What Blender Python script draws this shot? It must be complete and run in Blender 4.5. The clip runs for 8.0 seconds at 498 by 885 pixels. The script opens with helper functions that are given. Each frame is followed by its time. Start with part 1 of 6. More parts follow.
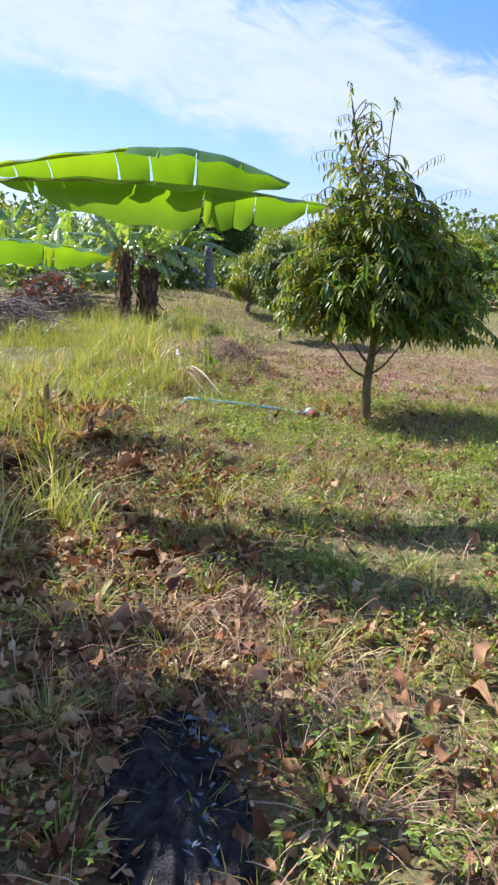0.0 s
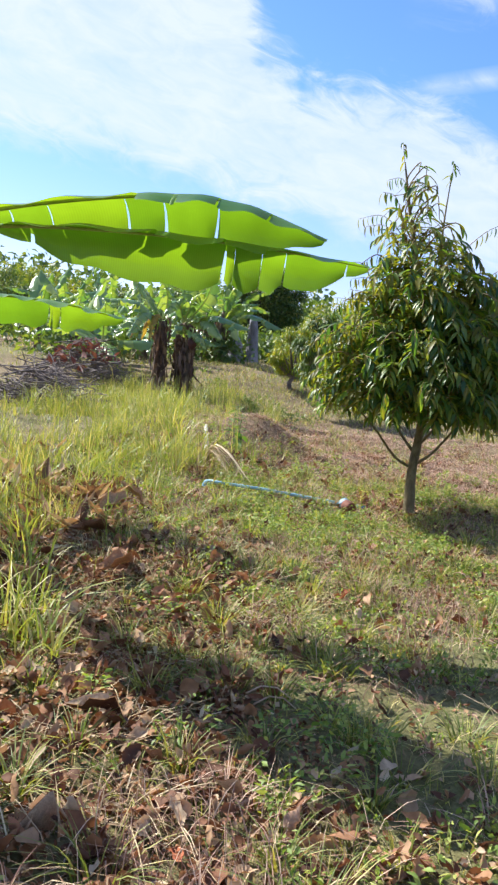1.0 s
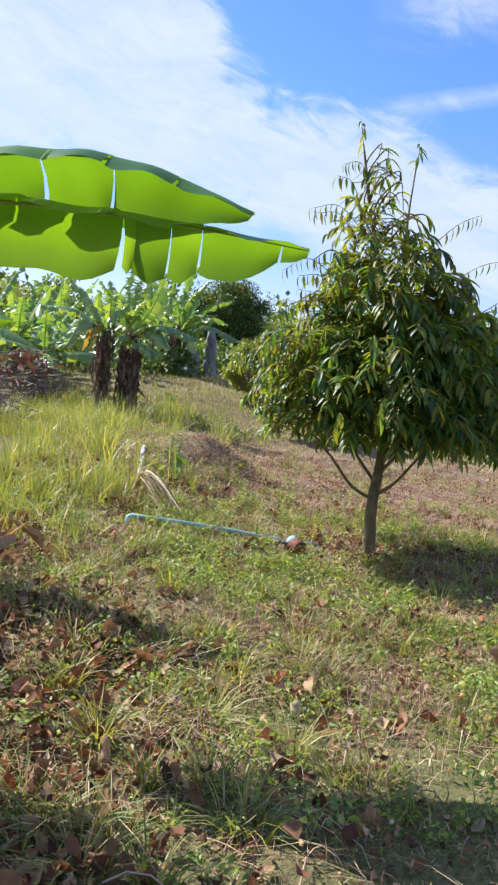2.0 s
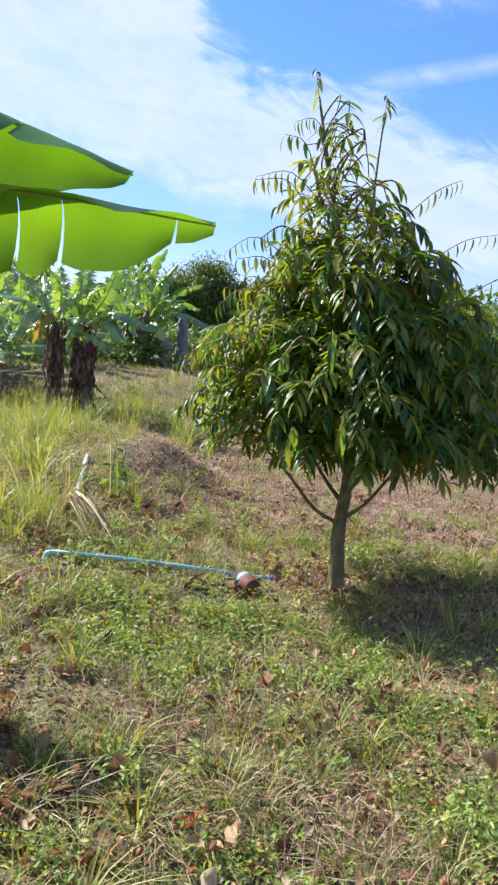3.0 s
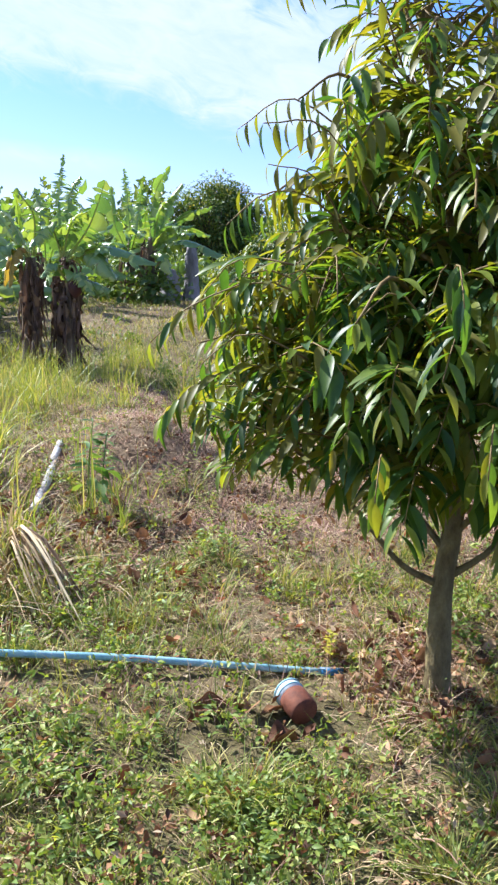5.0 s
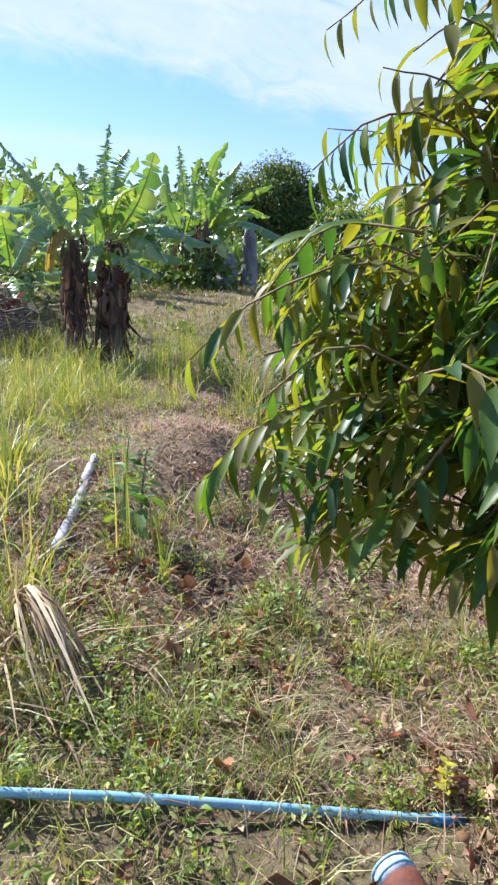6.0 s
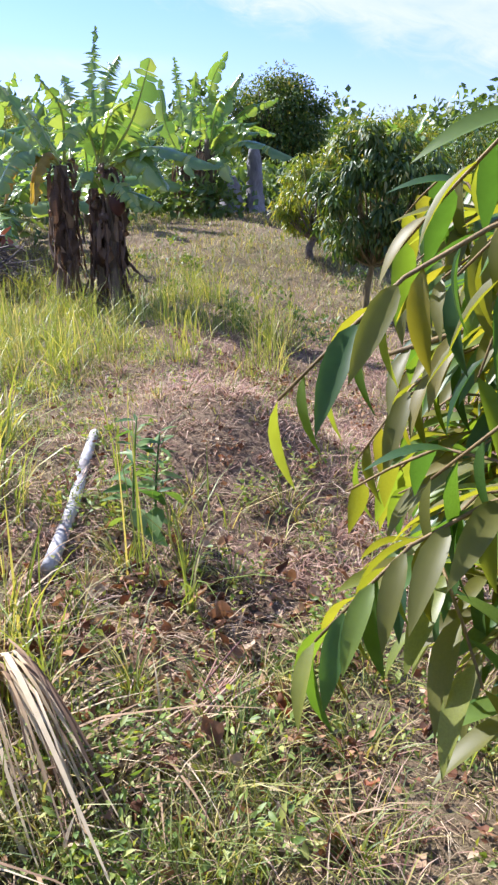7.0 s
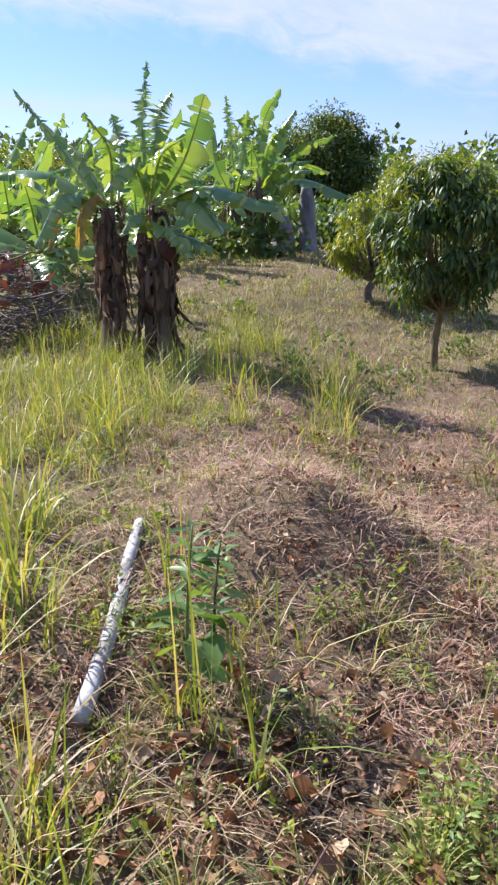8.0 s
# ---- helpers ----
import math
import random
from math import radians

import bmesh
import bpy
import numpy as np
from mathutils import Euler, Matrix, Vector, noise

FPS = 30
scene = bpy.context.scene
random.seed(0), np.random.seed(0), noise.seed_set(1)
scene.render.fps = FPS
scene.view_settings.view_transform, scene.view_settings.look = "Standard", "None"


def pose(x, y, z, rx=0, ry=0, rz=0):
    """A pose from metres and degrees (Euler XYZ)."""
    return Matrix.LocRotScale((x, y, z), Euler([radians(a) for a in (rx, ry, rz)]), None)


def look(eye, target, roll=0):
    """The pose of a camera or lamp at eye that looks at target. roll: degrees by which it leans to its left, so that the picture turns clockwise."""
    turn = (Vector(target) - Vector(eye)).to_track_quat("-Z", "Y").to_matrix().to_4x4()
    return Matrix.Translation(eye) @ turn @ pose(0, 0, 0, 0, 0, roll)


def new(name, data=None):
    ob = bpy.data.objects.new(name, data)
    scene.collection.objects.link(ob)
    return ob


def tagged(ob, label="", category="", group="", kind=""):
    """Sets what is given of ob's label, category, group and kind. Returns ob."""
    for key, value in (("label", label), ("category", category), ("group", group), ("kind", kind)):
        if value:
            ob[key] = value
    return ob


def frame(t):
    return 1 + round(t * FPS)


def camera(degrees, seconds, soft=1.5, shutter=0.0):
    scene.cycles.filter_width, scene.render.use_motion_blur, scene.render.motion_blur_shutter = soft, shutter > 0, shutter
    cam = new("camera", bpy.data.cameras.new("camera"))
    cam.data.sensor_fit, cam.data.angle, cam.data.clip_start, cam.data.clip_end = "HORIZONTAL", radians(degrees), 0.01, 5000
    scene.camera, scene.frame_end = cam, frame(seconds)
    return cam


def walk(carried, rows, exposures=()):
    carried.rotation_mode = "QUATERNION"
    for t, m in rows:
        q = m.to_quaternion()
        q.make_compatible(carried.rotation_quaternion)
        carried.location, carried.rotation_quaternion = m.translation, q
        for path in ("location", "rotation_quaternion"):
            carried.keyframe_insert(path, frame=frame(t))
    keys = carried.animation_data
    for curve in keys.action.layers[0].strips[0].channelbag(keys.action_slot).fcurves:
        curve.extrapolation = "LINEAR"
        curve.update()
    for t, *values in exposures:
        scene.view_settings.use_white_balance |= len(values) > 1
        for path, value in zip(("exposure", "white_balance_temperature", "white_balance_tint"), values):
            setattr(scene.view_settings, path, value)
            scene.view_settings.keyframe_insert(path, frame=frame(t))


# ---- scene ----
cam = camera(34.1, 8.0, soft=2.4)
PATH = [
    (0, (-1.133, -7.726, 1.297), (-1.128, -5.765, 0.905), 2.2),
    (0.5, (-1.016, -7.331, 1.267), (-1.049, -5.347, 1.014), 4.4),
    (1, (-1.006, -6.854, 1.277), (-1.119, -4.869, 1.058), 4.5),
    (1.5, (-0.855, -6.309, 1.262), (-1.047, -4.33, 1.045), 3.9),
    (2, (-0.815, -5.806, 1.273), (-0.853, -3.814, 1.096), 4.8),
    (2.2, (-0.817, -5.596, 1.336), (-0.782, -3.605, 1.149), 4.8),
    (3.3, (-0.505, -4.523, 1.457), (-0.521, -2.536, 1.229), 3.1),
    (3.5, (-0.517, -4.312, 1.49), (-0.424, -2.328, 1.255), 3.0),
    (4, (-0.52, -3.83, 1.445), (-0.334, -1.861, 1.144), 0.7),
    (4.5, (-0.54, -3.307, 1.511), (-0.557, -1.335, 1.174), 0.3),
    (5, (-0.656, -2.8, 1.508), (-0.703, -0.84, 1.111), 1.4),
    (5.2, (-0.667, -2.583, 1.518), (-0.701, -0.63, 1.088), 1.3),
    (6.3, (-0.838, -1.595, 1.489), (-1.054, 0.344, 1.05), 1.0),
    (6.5, (-0.897, -1.395, 1.511), (-1.071, 0.537, 1.023), 0.2),
    (7, (-0.978, -1.031, 1.488), (-1.166, 0.867, 0.884), -0.7),
    (7.5, (-1.09, -0.702, 1.511), (-1.315, 1.207, 0.959), 0.5),
    (8, (-1.151, -0.422, 1.534), (-1.448, 1.485, 1.012), -1.2),
]
walk(cam, [(t, look(eye, target, roll)) for t, eye, target, roll in PATH], exposures=[(0, 1.22, 6200, 11), (0.5, 1.36, 6200, 10), (1, 1.25, 6200, 11), (1.5, 1.15, 6200, 10), (2, 1.12, 6150, 11), (3.5, 1.2, 6000, 7), (4, 1.15, 6000, 7), (4.5, 1.38, 5950, 13), (5, 1.36, 5950, 11), (6.5, 1.18, 5650, 16), (7, 1.33, 5850, 19), (7.5, 1.30, 6100, 17), (8, 1.08, 6050, 17)])

# ---- world, sun, exposure ----
SUN = Vector((-0.9, 0.56, 1.0)).normalized()


def math_node(nt, op, a, b=None, clamp=False):
    n = nt.nodes.new("ShaderNodeMath")
    n.operation, n.use_clamp = op, clamp
    for i, v in enumerate((a, b)):
        if v is None:
            continue
        if isinstance(v, (int, float)):
            n.inputs[i].default_value = v
        else:
            nt.links.new(v, n.inputs[i])
    return n.outputs[0]


def make_world():
    w = bpy.data.worlds.new("sky")
    scene.world = w
    w.use_nodes = True
    nt = w.node_tree
    nt.nodes.clear()
    L = nt.links.new
    sky = nt.nodes.new("ShaderNodeTexSky")
    sky.sky_type, sky.sun_disc = "NISHITA", False
    sky.sun_elevation = math.asin(SUN.z)
    sky.sun_rotation = math.atan2(SUN.x, SUN.y)
    sky.air_density, sky.dust_density, sky.ozone_density = 1.0, 0.4, 3.0
    tc = nt.nodes.new("ShaderNodeTexCoord")
    sep = nt.nodes.new("ShaderNodeSeparateXYZ")
    L(tc.outputs["Generated"], sep.inputs[0])
    el = math_node(nt, "ARCSINE", sep.outputs[2])
    az = math_node(nt, "ARCTAN2", sep.outputs[0], sep.outputs[1])
    az, up = math_node(nt, "MULTIPLY", az, 180 / math.pi), math_node(nt, "MULTIPLY", el, 180 / math.pi)
    com = nt.nodes.new("ShaderNodeCombineXYZ")
    L(math_node(nt, "MULTIPLY", az, 0.0175), com.inputs[0])
    L(math_node(nt, "MULTIPLY", math_node(nt, "ADD", up, math_node(nt, "MULTIPLY", az, 0.21)), 0.042), com.inputs[1])

    def fbm(scale, detail, rough, dist):
        n = nt.nodes.new("ShaderNodeTexNoise")
        n.inputs["Scale"].default_value, n.inputs["Detail"].default_value = scale, detail
        n.inputs["Roughness"].default_value, n.inputs["Distortion"].default_value = rough, dist
        L(com.outputs[0], n.inputs["Vector"])
        return math_node(nt, "SUBTRACT", n.outputs["Fac"], 0.5)

    def ramped(x, lo, hi, to=1.0):
        r = nt.nodes.new("ShaderNodeMapRange")
        r.interpolation_type = "SMOOTHSTEP"
        r.inputs[1].default_value, r.inputs[2].default_value, r.inputs[4].default_value = lo, hi, to
        L(x, r.inputs[0])
        return r.outputs[0]

    def along(x, stops):
        """A line through a few heights over the azimuth, in degrees."""
        total = stops[0][1]
        for (a, u), (b, v) in zip(stops[:-1], stops[1:]):
            t = math_node(nt, "MULTIPLY", math_node(nt, "SUBTRACT", x, a), 1 / (b - a), clamp=True)
            total = math_node(nt, "ADD", math_node(nt, "MULTIPLY", t, v - u), total)
        return total

    def band(at, half):
        return math_node(nt, "SUBTRACT", 1.0, math_node(nt, "MULTIPLY", math_node(nt, "ABSOLUTE", math_node(nt, "SUBTRACT", up, at)), 1 / half), clamp=True)

    big, fine = fbm(5.0, 5, 0.55, 0.8), fbm(15.0, 6, 0.62, 1.2)
    rag = math_node(nt, "ADD", math_node(nt, "MULTIPLY", big, 3.6), math_node(nt, "MULTIPLY", fine, 4.2))
    # one broad slanting cloud bank with ragged edges, its top falling away to the east
    under = along(az, [(-40, 14.5), (-20, 12.2), (-10, 11.1), (-4, 10.1), (3, 8.2), (9, 6.4), (16, 5.6), (60, 4)])
    over = along(az, [(-60, 34), (-9, 30), (-4.5, 20.5), (-1.5, 17.9), (7, 17.9), (9.5, 16.4), (16, 12.4), (40, 9)])
    low_edge, top_edge = math_node(nt, "SUBTRACT", up, under), math_node(nt, "SUBTRACT", over, up)
    depth = math_node(nt, "MINIMUM", math_node(nt, "ADD", low_edge, rag), math_node(nt, "ADD", math_node(nt, "MULTIPLY", top_edge, 0.9), math_node(nt, "MULTIPLY", rag, 1.25)))
    bank = math_node(nt, "MULTIPLY", ramped(depth, -1.0, 2.3), math_node(nt, "ADD", 0.86, math_node(nt, "MULTIPLY", math_node(nt, "ADD", fine, big), 0.7)), clamp=True)
    # thin streaks: one off the bank's shoulder, one low in the west, a veil above
    shoulder = math_node(nt, "MULTIPLY", band(along(az, [(5, 17.6), (15, 18.9)]), 0.8), ramped(az, 5, 8))
    low = math_node(nt, "MULTIPLY", band(along(az, [(-22, 7.6), (-8, 7.1)]), 1.0), ramped(az, -7, -13))
    veil = math_node(nt, "MULTIPLY", ramped(math_node(nt, "ADD", up, math_node(nt, "MULTIPLY", rag, 0.8)), 21.0, 24.0), ramped(az, 4, 10))
    thin = math_node(nt, "MULTIPLY", math_node(nt, "MAXIMUM", shoulder, math_node(nt, "MAXIMUM", low, veil)), math_node(nt, "ADD", 0.5, math_node(nt, "MULTIPLY", fine, 1.2)), clamp=True)
    dense = math_node(nt, "MULTIPLY", math_node(nt, "MAXIMUM", bank, thin), 0.93, clamp=True)
    mix = nt.nodes.new("ShaderNodeMix")
    mix.data_type = "RGBA"
    L(dense, mix.inputs[0])
    clear = nt.nodes.new("ShaderNodeMix")
    clear.data_type, clear.blend_type = "RGBA", "MULTIPLY"
    clear.inputs[0].default_value = 1.0
    rise = nt.nodes.new("ShaderNodeMapRange")
    rise.inputs[1].default_value, rise.inputs[2].default_value = radians(1), radians(17)
    L(el, rise.inputs[0])
    hue = nt.nodes.new("ShaderNodeMix")
    hue.data_type = "RGBA"
    L(rise.outputs[0], hue.inputs[0])
    hue.inputs[6].default_value, hue.inputs[7].default_value = (0.94, 0.84, 1.10, 1), (0.72, 0.92, 1.38, 1)
    L(hue.outputs[2], clear.inputs[7])
    L(sky.outputs[0], clear.inputs[6])
    L(clear.outputs[2], mix.inputs[6])
    mix.inputs[7].default_value = CLOUD
    bg = nt.nodes.new("ShaderNodeBackground")
    bg.inputs["Strength"].default_value = SKY_STRENGTH
    L(mix.outputs[2], bg.inputs["Color"])
    out = nt.nodes.new("ShaderNodeOutputWorld")
    L(bg.outputs[0], out.inputs[0])


SKY_STRENGTH, CLOUD = 0.077, (4.9, 5.35, 5.85, 1)
make_world()
sun = new("sun", bpy.data.lights.new("sun", "SUN"))
sun.data.energy, sun.data.angle, sun.data.color = 5.0, radians(0.5), (1.0, 0.95, 0.85)
sun.matrix_world = look(SUN * 60, (0, 0, 0))

# ---- numbers, noise and the lie of the land ----
RNG = np.random.default_rng(11)


def vnoise(x, y, scale, seed=0):
    """Smooth lattice noise, 0 to 1, for arrays."""
    x, y = np.asarray(x, float) / scale + 917.3 * (seed + 1), np.asarray(y, float) / scale + 311.7 * (seed + 2)
    i, j = np.floor(x), np.floor(y)
    u, v = x - i, y - j
    u, v = u * u * (3 - 2 * u), v * v * (3 - 2 * v)

    def h(a, b):
        s = np.sin(a * 127.1 + b * 311.7 + seed * 74.7) * 43758.5453
        return s - np.floor(s)

    return (h(i, j) * (1 - u) + h(i + 1, j) * u) * (1 - v) + (h(i, j + 1) * (1 - u) + h(i + 1, j + 1) * u) * v


def step(a, b, x):
    t = np.clip((np.asarray(x, float) - a) / (b - a), 0, 1)
    return t * t * (3 - 2 * t)


def gz(x, y):
    """Height of the ground."""
    x, y = np.asarray(x, float), np.asarray(y, float)
    z = 0.035 * 20 * np.clip(y / 20, 0, 1) + 0.28 * step(6.0, 10.5, y)
    z = z + 0.25 * step(0.5, 2.5, -x) * step(-4.5, 1.5, y)
    z = z + 0.31 * np.exp(-(((x + 1.42) / 0.5) ** 2 + ((y - 2.75) / 0.42) ** 2))
    z = z + 0.10 * np.exp(-(((x + 1.9) / 0.7) ** 2 + ((y + 2.4) / 0.7) ** 2))
    near = np.exp(-((x / 25) ** 2 + ((y - 5) / 30) ** 2))
    z = z + near * (0.09 * (vnoise(x, y, 1.3, 1) - 0.5) * step(0.15, 0.7, np.hypot(x, y)) + 0.045 * (vnoise(x, y, 0.32, 2) - 0.5) + 0.035 * (vnoise(x, y, 0.13, 3) - 0.5))
    return z


def G(x, y, up=0.0):
    return Vector((x, y, float(gz(x, y)) + up))


# ---- materials ----
def shader(name):
    m = bpy.data.materials.new(name)
    m.use_nodes = True
    nt = m.node_tree
    return m, nt, nt.nodes["Principled BSDF"], nt.nodes["Material Output"]


def ramp_node(nt, fac, stops):
    r = nt.nodes.new("ShaderNodeValToRGB")
    els = r.color_ramp.elements
    while len(els) < len(stops):
        els.new(0.5)
    for e, (p, c) in zip(els, stops):
        e.position, e.color = p, (*c, 1)
    nt.links.new(fac, r.inputs[0])
    return r.outputs[0]


def noise_node(nt, scale, detail=4, rough=0.55, vector=None):
    n = nt.nodes.new("ShaderNodeTexNoise")
    n.inputs["Scale"].default_value, n.inputs["Detail"].default_value, n.inputs["Roughness"].default_value = scale, detail, rough
    if vector is None:
        tc = nt.nodes.new("ShaderNodeTexCoord")
        vector = tc.outputs["Object"]
    nt.links.new(vector, n.inputs["Vector"])
    return n.outputs["Fac"]


def mix_color(nt, fac, a, b, mode="MIX"):
    n = nt.nodes.new("ShaderNodeMix")
    n.data_type, n.blend_type = "RGBA", mode
    for i, v in ((0, fac), (6, a), (7, b)):
        if isinstance(v, (int, float)):
            n.inputs[i].default_value = v
        elif isinstance(v, tuple):
            n.inputs[i].default_value = (*v, 1)
        else:
            nt.links.new(v, n.inputs[i])
    return n.outputs[2]


def bump(nt, bsdf, height, strength, distance):
    b = nt.nodes.new("ShaderNodeBump")
    b.inputs["Strength"].default_value, b.inputs["Distance"].default_value = strength, distance
    nt.links.new(height, b.inputs["Height"])
    nt.links.new(b.outputs[0], bsdf.inputs["Normal"])
    return b.outputs[0]


def leafy(name, stops, rough=0.5, through_light=0.4, tint=(1.25, 1.2, 0.5), spots=0.25, scale=60, veins=None, spec=0.5):
    """Thin plant matter: each piece takes its own colour, with blotches; some light passes through."""
    m, nt, bsdf, out = shader(name)
    geo, inf = nt.nodes.new("ShaderNodeNewGeometry"), nt.nodes.new("ShaderNodeObjectInfo")
    rnd = math_node(nt, "FRACT", math_node(nt, "ADD", geo.outputs["Random Per Island"], inf.outputs["Random"]))
    col = ramp_node(nt, rnd, stops)
    blot = noise_node(nt, scale, 3)
    col = mix_color(nt, spots, col, ramp_node(nt, blot, [(0.3, (0.25, 0.22, 0.12)), (0.75, (1.25, 1.2, 1.1))]), "MULTIPLY")
    if veins:
        uv = nt.nodes.new("ShaderNodeUVMap")
        w = nt.nodes.new("ShaderNodeTexWave")
        w.inputs["Scale"].default_value, w.inputs["Distortion"].default_value, w.inputs["Detail"].default_value = veins, 1.2, 2
        nt.links.new(uv.outputs[0], w.inputs["Vector"])
        col = mix_color(nt, 0.15, col, ramp_node(nt, w.outputs["Fac"], [(0.0, (0.55, 0.6, 0.5)), (1.0, (1.15, 1.15, 1.1))]), "MULTIPLY")
        bump(nt, bsdf, w.outputs["Fac"], 0.2, 0.002)
    nt.links.new(col, bsdf.inputs["Base Color"])
    bsdf.inputs["Roughness"].default_value = rough
    bsdf.inputs["Specular IOR Level"].default_value = spec
    tr = nt.nodes.new("ShaderNodeBsdfTranslucent")
    nt.links.new(mix_color(nt, 1.0, col, tint, "MULTIPLY"), tr.inputs["Color"])
    mx = nt.nodes.new("ShaderNodeMixShader")
    mx.inputs[0].default_value = through_light
    nt.links.new(bsdf.outputs[0], mx.inputs[1])
    nt.links.new(tr.outputs[0], mx.inputs[2])
    nt.links.new(mx.outputs[0], out.inputs["Surface"])
    return m


def solid(name, c1, c2, rough=0.8, scale=20, bump_by=0.4, bump_size=0.01, stretch=(1, 1, 1), metal=0.0, fine=None, spec=0.4):
    """Bark, soil, plastic and the like: two colours in blotches, finer grain over them, and relief."""
    m, nt, bsdf, out = shader(name)
    tc, mp = nt.nodes.new("ShaderNodeTexCoord"), nt.nodes.new("ShaderNodeMapping")
    mp.inputs["Scale"].default_value = stretch
    nt.links.new(tc.outputs["Object"], mp.inputs[0])
    a, b = noise_node(nt, scale, 5, 0.6, mp.outputs[0]), noise_node(nt, fine or scale * 7, 4, 0.65, mp.outputs[0])
    col = ramp_node(nt, a, [(0.32, c1), (0.68, c2)])
    col = mix_color(nt, 0.5, col, ramp_node(nt, b, [(0.25, (0.5, 0.5, 0.5)), (0.75, (1.3, 1.3, 1.3))]), "MULTIPLY")
    nt.links.new(col, bsdf.inputs["Base Color"])
    bsdf.inputs["Roughness"].default_value, bsdf.inputs["Metallic"].default_value = rough, metal
    bsdf.inputs["Specular IOR Level"].default_value = spec
    bump(nt, bsdf, math_node(nt, "ADD", a, b), bump_by, bump_size)
    return m


def ground_material():
    m, nt, bsdf, out = shader("soil")
    big, mid = noise_node(nt, 0.9, 5, 0.6), noise_node(nt, 6, 6, 0.65)
    fine, far = noise_node(nt, 45, 6, 0.75), noise_node(nt, 0.09, 4, 0.6)
    soil = ramp_node(nt, mid, [(0.3, (0.05, 0.032, 0.022)), (0.5, (0.13, 0.085, 0.058)), (0.75, (0.335, 0.243, 0.152))])
    straw = ramp_node(nt, fine, [(0.35, (0.08, 0.05, 0.034)), (0.65, (0.34, 0.25, 0.16))])
    green = ramp_node(nt, fine, [(0.3, (0.05, 0.075, 0.02)), (0.7, (0.22, 0.25, 0.07))])
    cover = mix_color(nt, ramp_node(nt, big, [(0.4, (0, 0, 0)), (0.62, (1, 1, 1))]), soil, straw)
    cover = mix_color(nt, ramp_node(nt, far, [(0.42, (0, 0, 0)), (0.62, (0.6, 0.6, 0.6))]), cover, green)
    nt.links.new(cover, bsdf.inputs["Base Color"])
    bsdf.inputs["Roughness"].default_value = 0.95
    bsdf.inputs["Specular IOR Level"].default_value = 0.15
    bump(nt, bsdf, math_node(nt, "ADD", mid, fine), 0.7, 0.03)
    return m


M_SOIL = ground_material()
M_DURIAN = leafy("durian_leaf", [(0.0, (0.032, 0.085, 0.036)), (0.4, (0.075, 0.155, 0.038)), (0.75, (0.16, 0.235, 0.045)), (1.0, (0.25, 0.27, 0.06))],
                 0.42, 0.48, (1.75, 1.65, 0.36), 0.22, 45, spec=0.42)
M_BRONZE = leafy("bronze_durian_leaf", [(0.0, (0.13, 0.13, 0.03)), (0.5, (0.18, 0.185, 0.042)), (1.0, (0.235, 0.20, 0.05))], 0.5, 0.52, (1.72, 1.75, 0.28), 0.16, 45)
M_BANANA = leafy("banana_leaf_green", [(0.0, (0.075, 0.19, 0.035)), (0.6, (0.11, 0.25, 0.04)), (1.0, (0.16, 0.29, 0.05))],
                 0.36, 0.50, (2.2, 1.7, 0.2), 0.14, 6, veins=80)
# paler green than M_BANANA: the sky's sheen is partly put into the colour
M_BANANA_FAR = leafy("banana_leaf_pale_sheen", [(0.0, (0.11, 0.215, 0.085)), (0.55, (0.19, 0.30, 0.10)), (1.0, (0.34, 0.41, 0.14))],
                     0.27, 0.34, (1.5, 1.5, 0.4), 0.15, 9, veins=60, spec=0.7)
M_BANANA_DRY = leafy("banana_leaf_dry", [(0.0, (0.07, 0.043, 0.034)), (0.6, (0.15, 0.095, 0.07)), (1.0, (0.27, 0.18, 0.115))], 0.8, 0.2, (1.2, 1.0, 0.7), 0.35, 12, veins=18)
M_BANANA_YELLOW = leafy("banana_leaf_yellowing", [(0.0, (0.30, 0.22, 0.06)), (0.6, (0.42, 0.34, 0.08)), (1.0, (0.36, 0.20, 0.08))], 0.6, 0.4, (1.5, 1.3, 0.5), 0.35, 10, veins=30)
M_MIDRIB = solid("banana_midrib", (0.24, 0.30, 0.07), (0.34, 0.38, 0.12), 0.45, 9, 0.15, 0.004)
M_STEM = solid("banana_stem", (0.06, 0.043, 0.03), (0.22, 0.16, 0.10), 0.8, 7, 0.7, 0.02, (1, 1, 0.25))
M_BARK = solid("bark", (0.12, 0.09, 0.04), (0.25, 0.20, 0.095), 0.85, 22, 0.7, 0.012, (1, 1, 0.45))
M_TWIG = solid("twig_bark", (0.13, 0.085, 0.03), (0.25, 0.17, 0.06), 0.7, 40, 0.4, 0.004)
M_DARKBARK = solid("dark_bark", (0.04, 0.03, 0.02), (0.10, 0.075, 0.05), 0.9, 12, 0.7, 0.02, (1, 1, 0.4))
M_STRAW = leafy("straw", [(0.0, (0.16, 0.10, 0.065)), (0.35, (0.34, 0.235, 0.14)), (0.7, (0.52, 0.40, 0.24)), (1.0, (0.66, 0.55, 0.38))], 0.8, 0.20, (1.1, 1.0, 0.8), 0.2, 30, spec=0.2)
M_MULCH = leafy("reddish_straw", [(0.0, (0.19, 0.10, 0.09)), (0.5, (0.42, 0.26, 0.185)), (1.0, (0.64, 0.49, 0.37))], 0.85, 0.16, (1.1, 1.0, 0.9), 0.2, 30, spec=0.2)
M_GRASS = leafy("short_grass", [(0.0, (0.09, 0.145, 0.035)), (0.45, (0.20, 0.245, 0.06)), (0.75, (0.37, 0.36, 0.10)), (1.0, (0.54, 0.45, 0.20))], 0.5, 0.32, (1.5, 1.4, 0.45), 0.15, 30, spec=0.35)
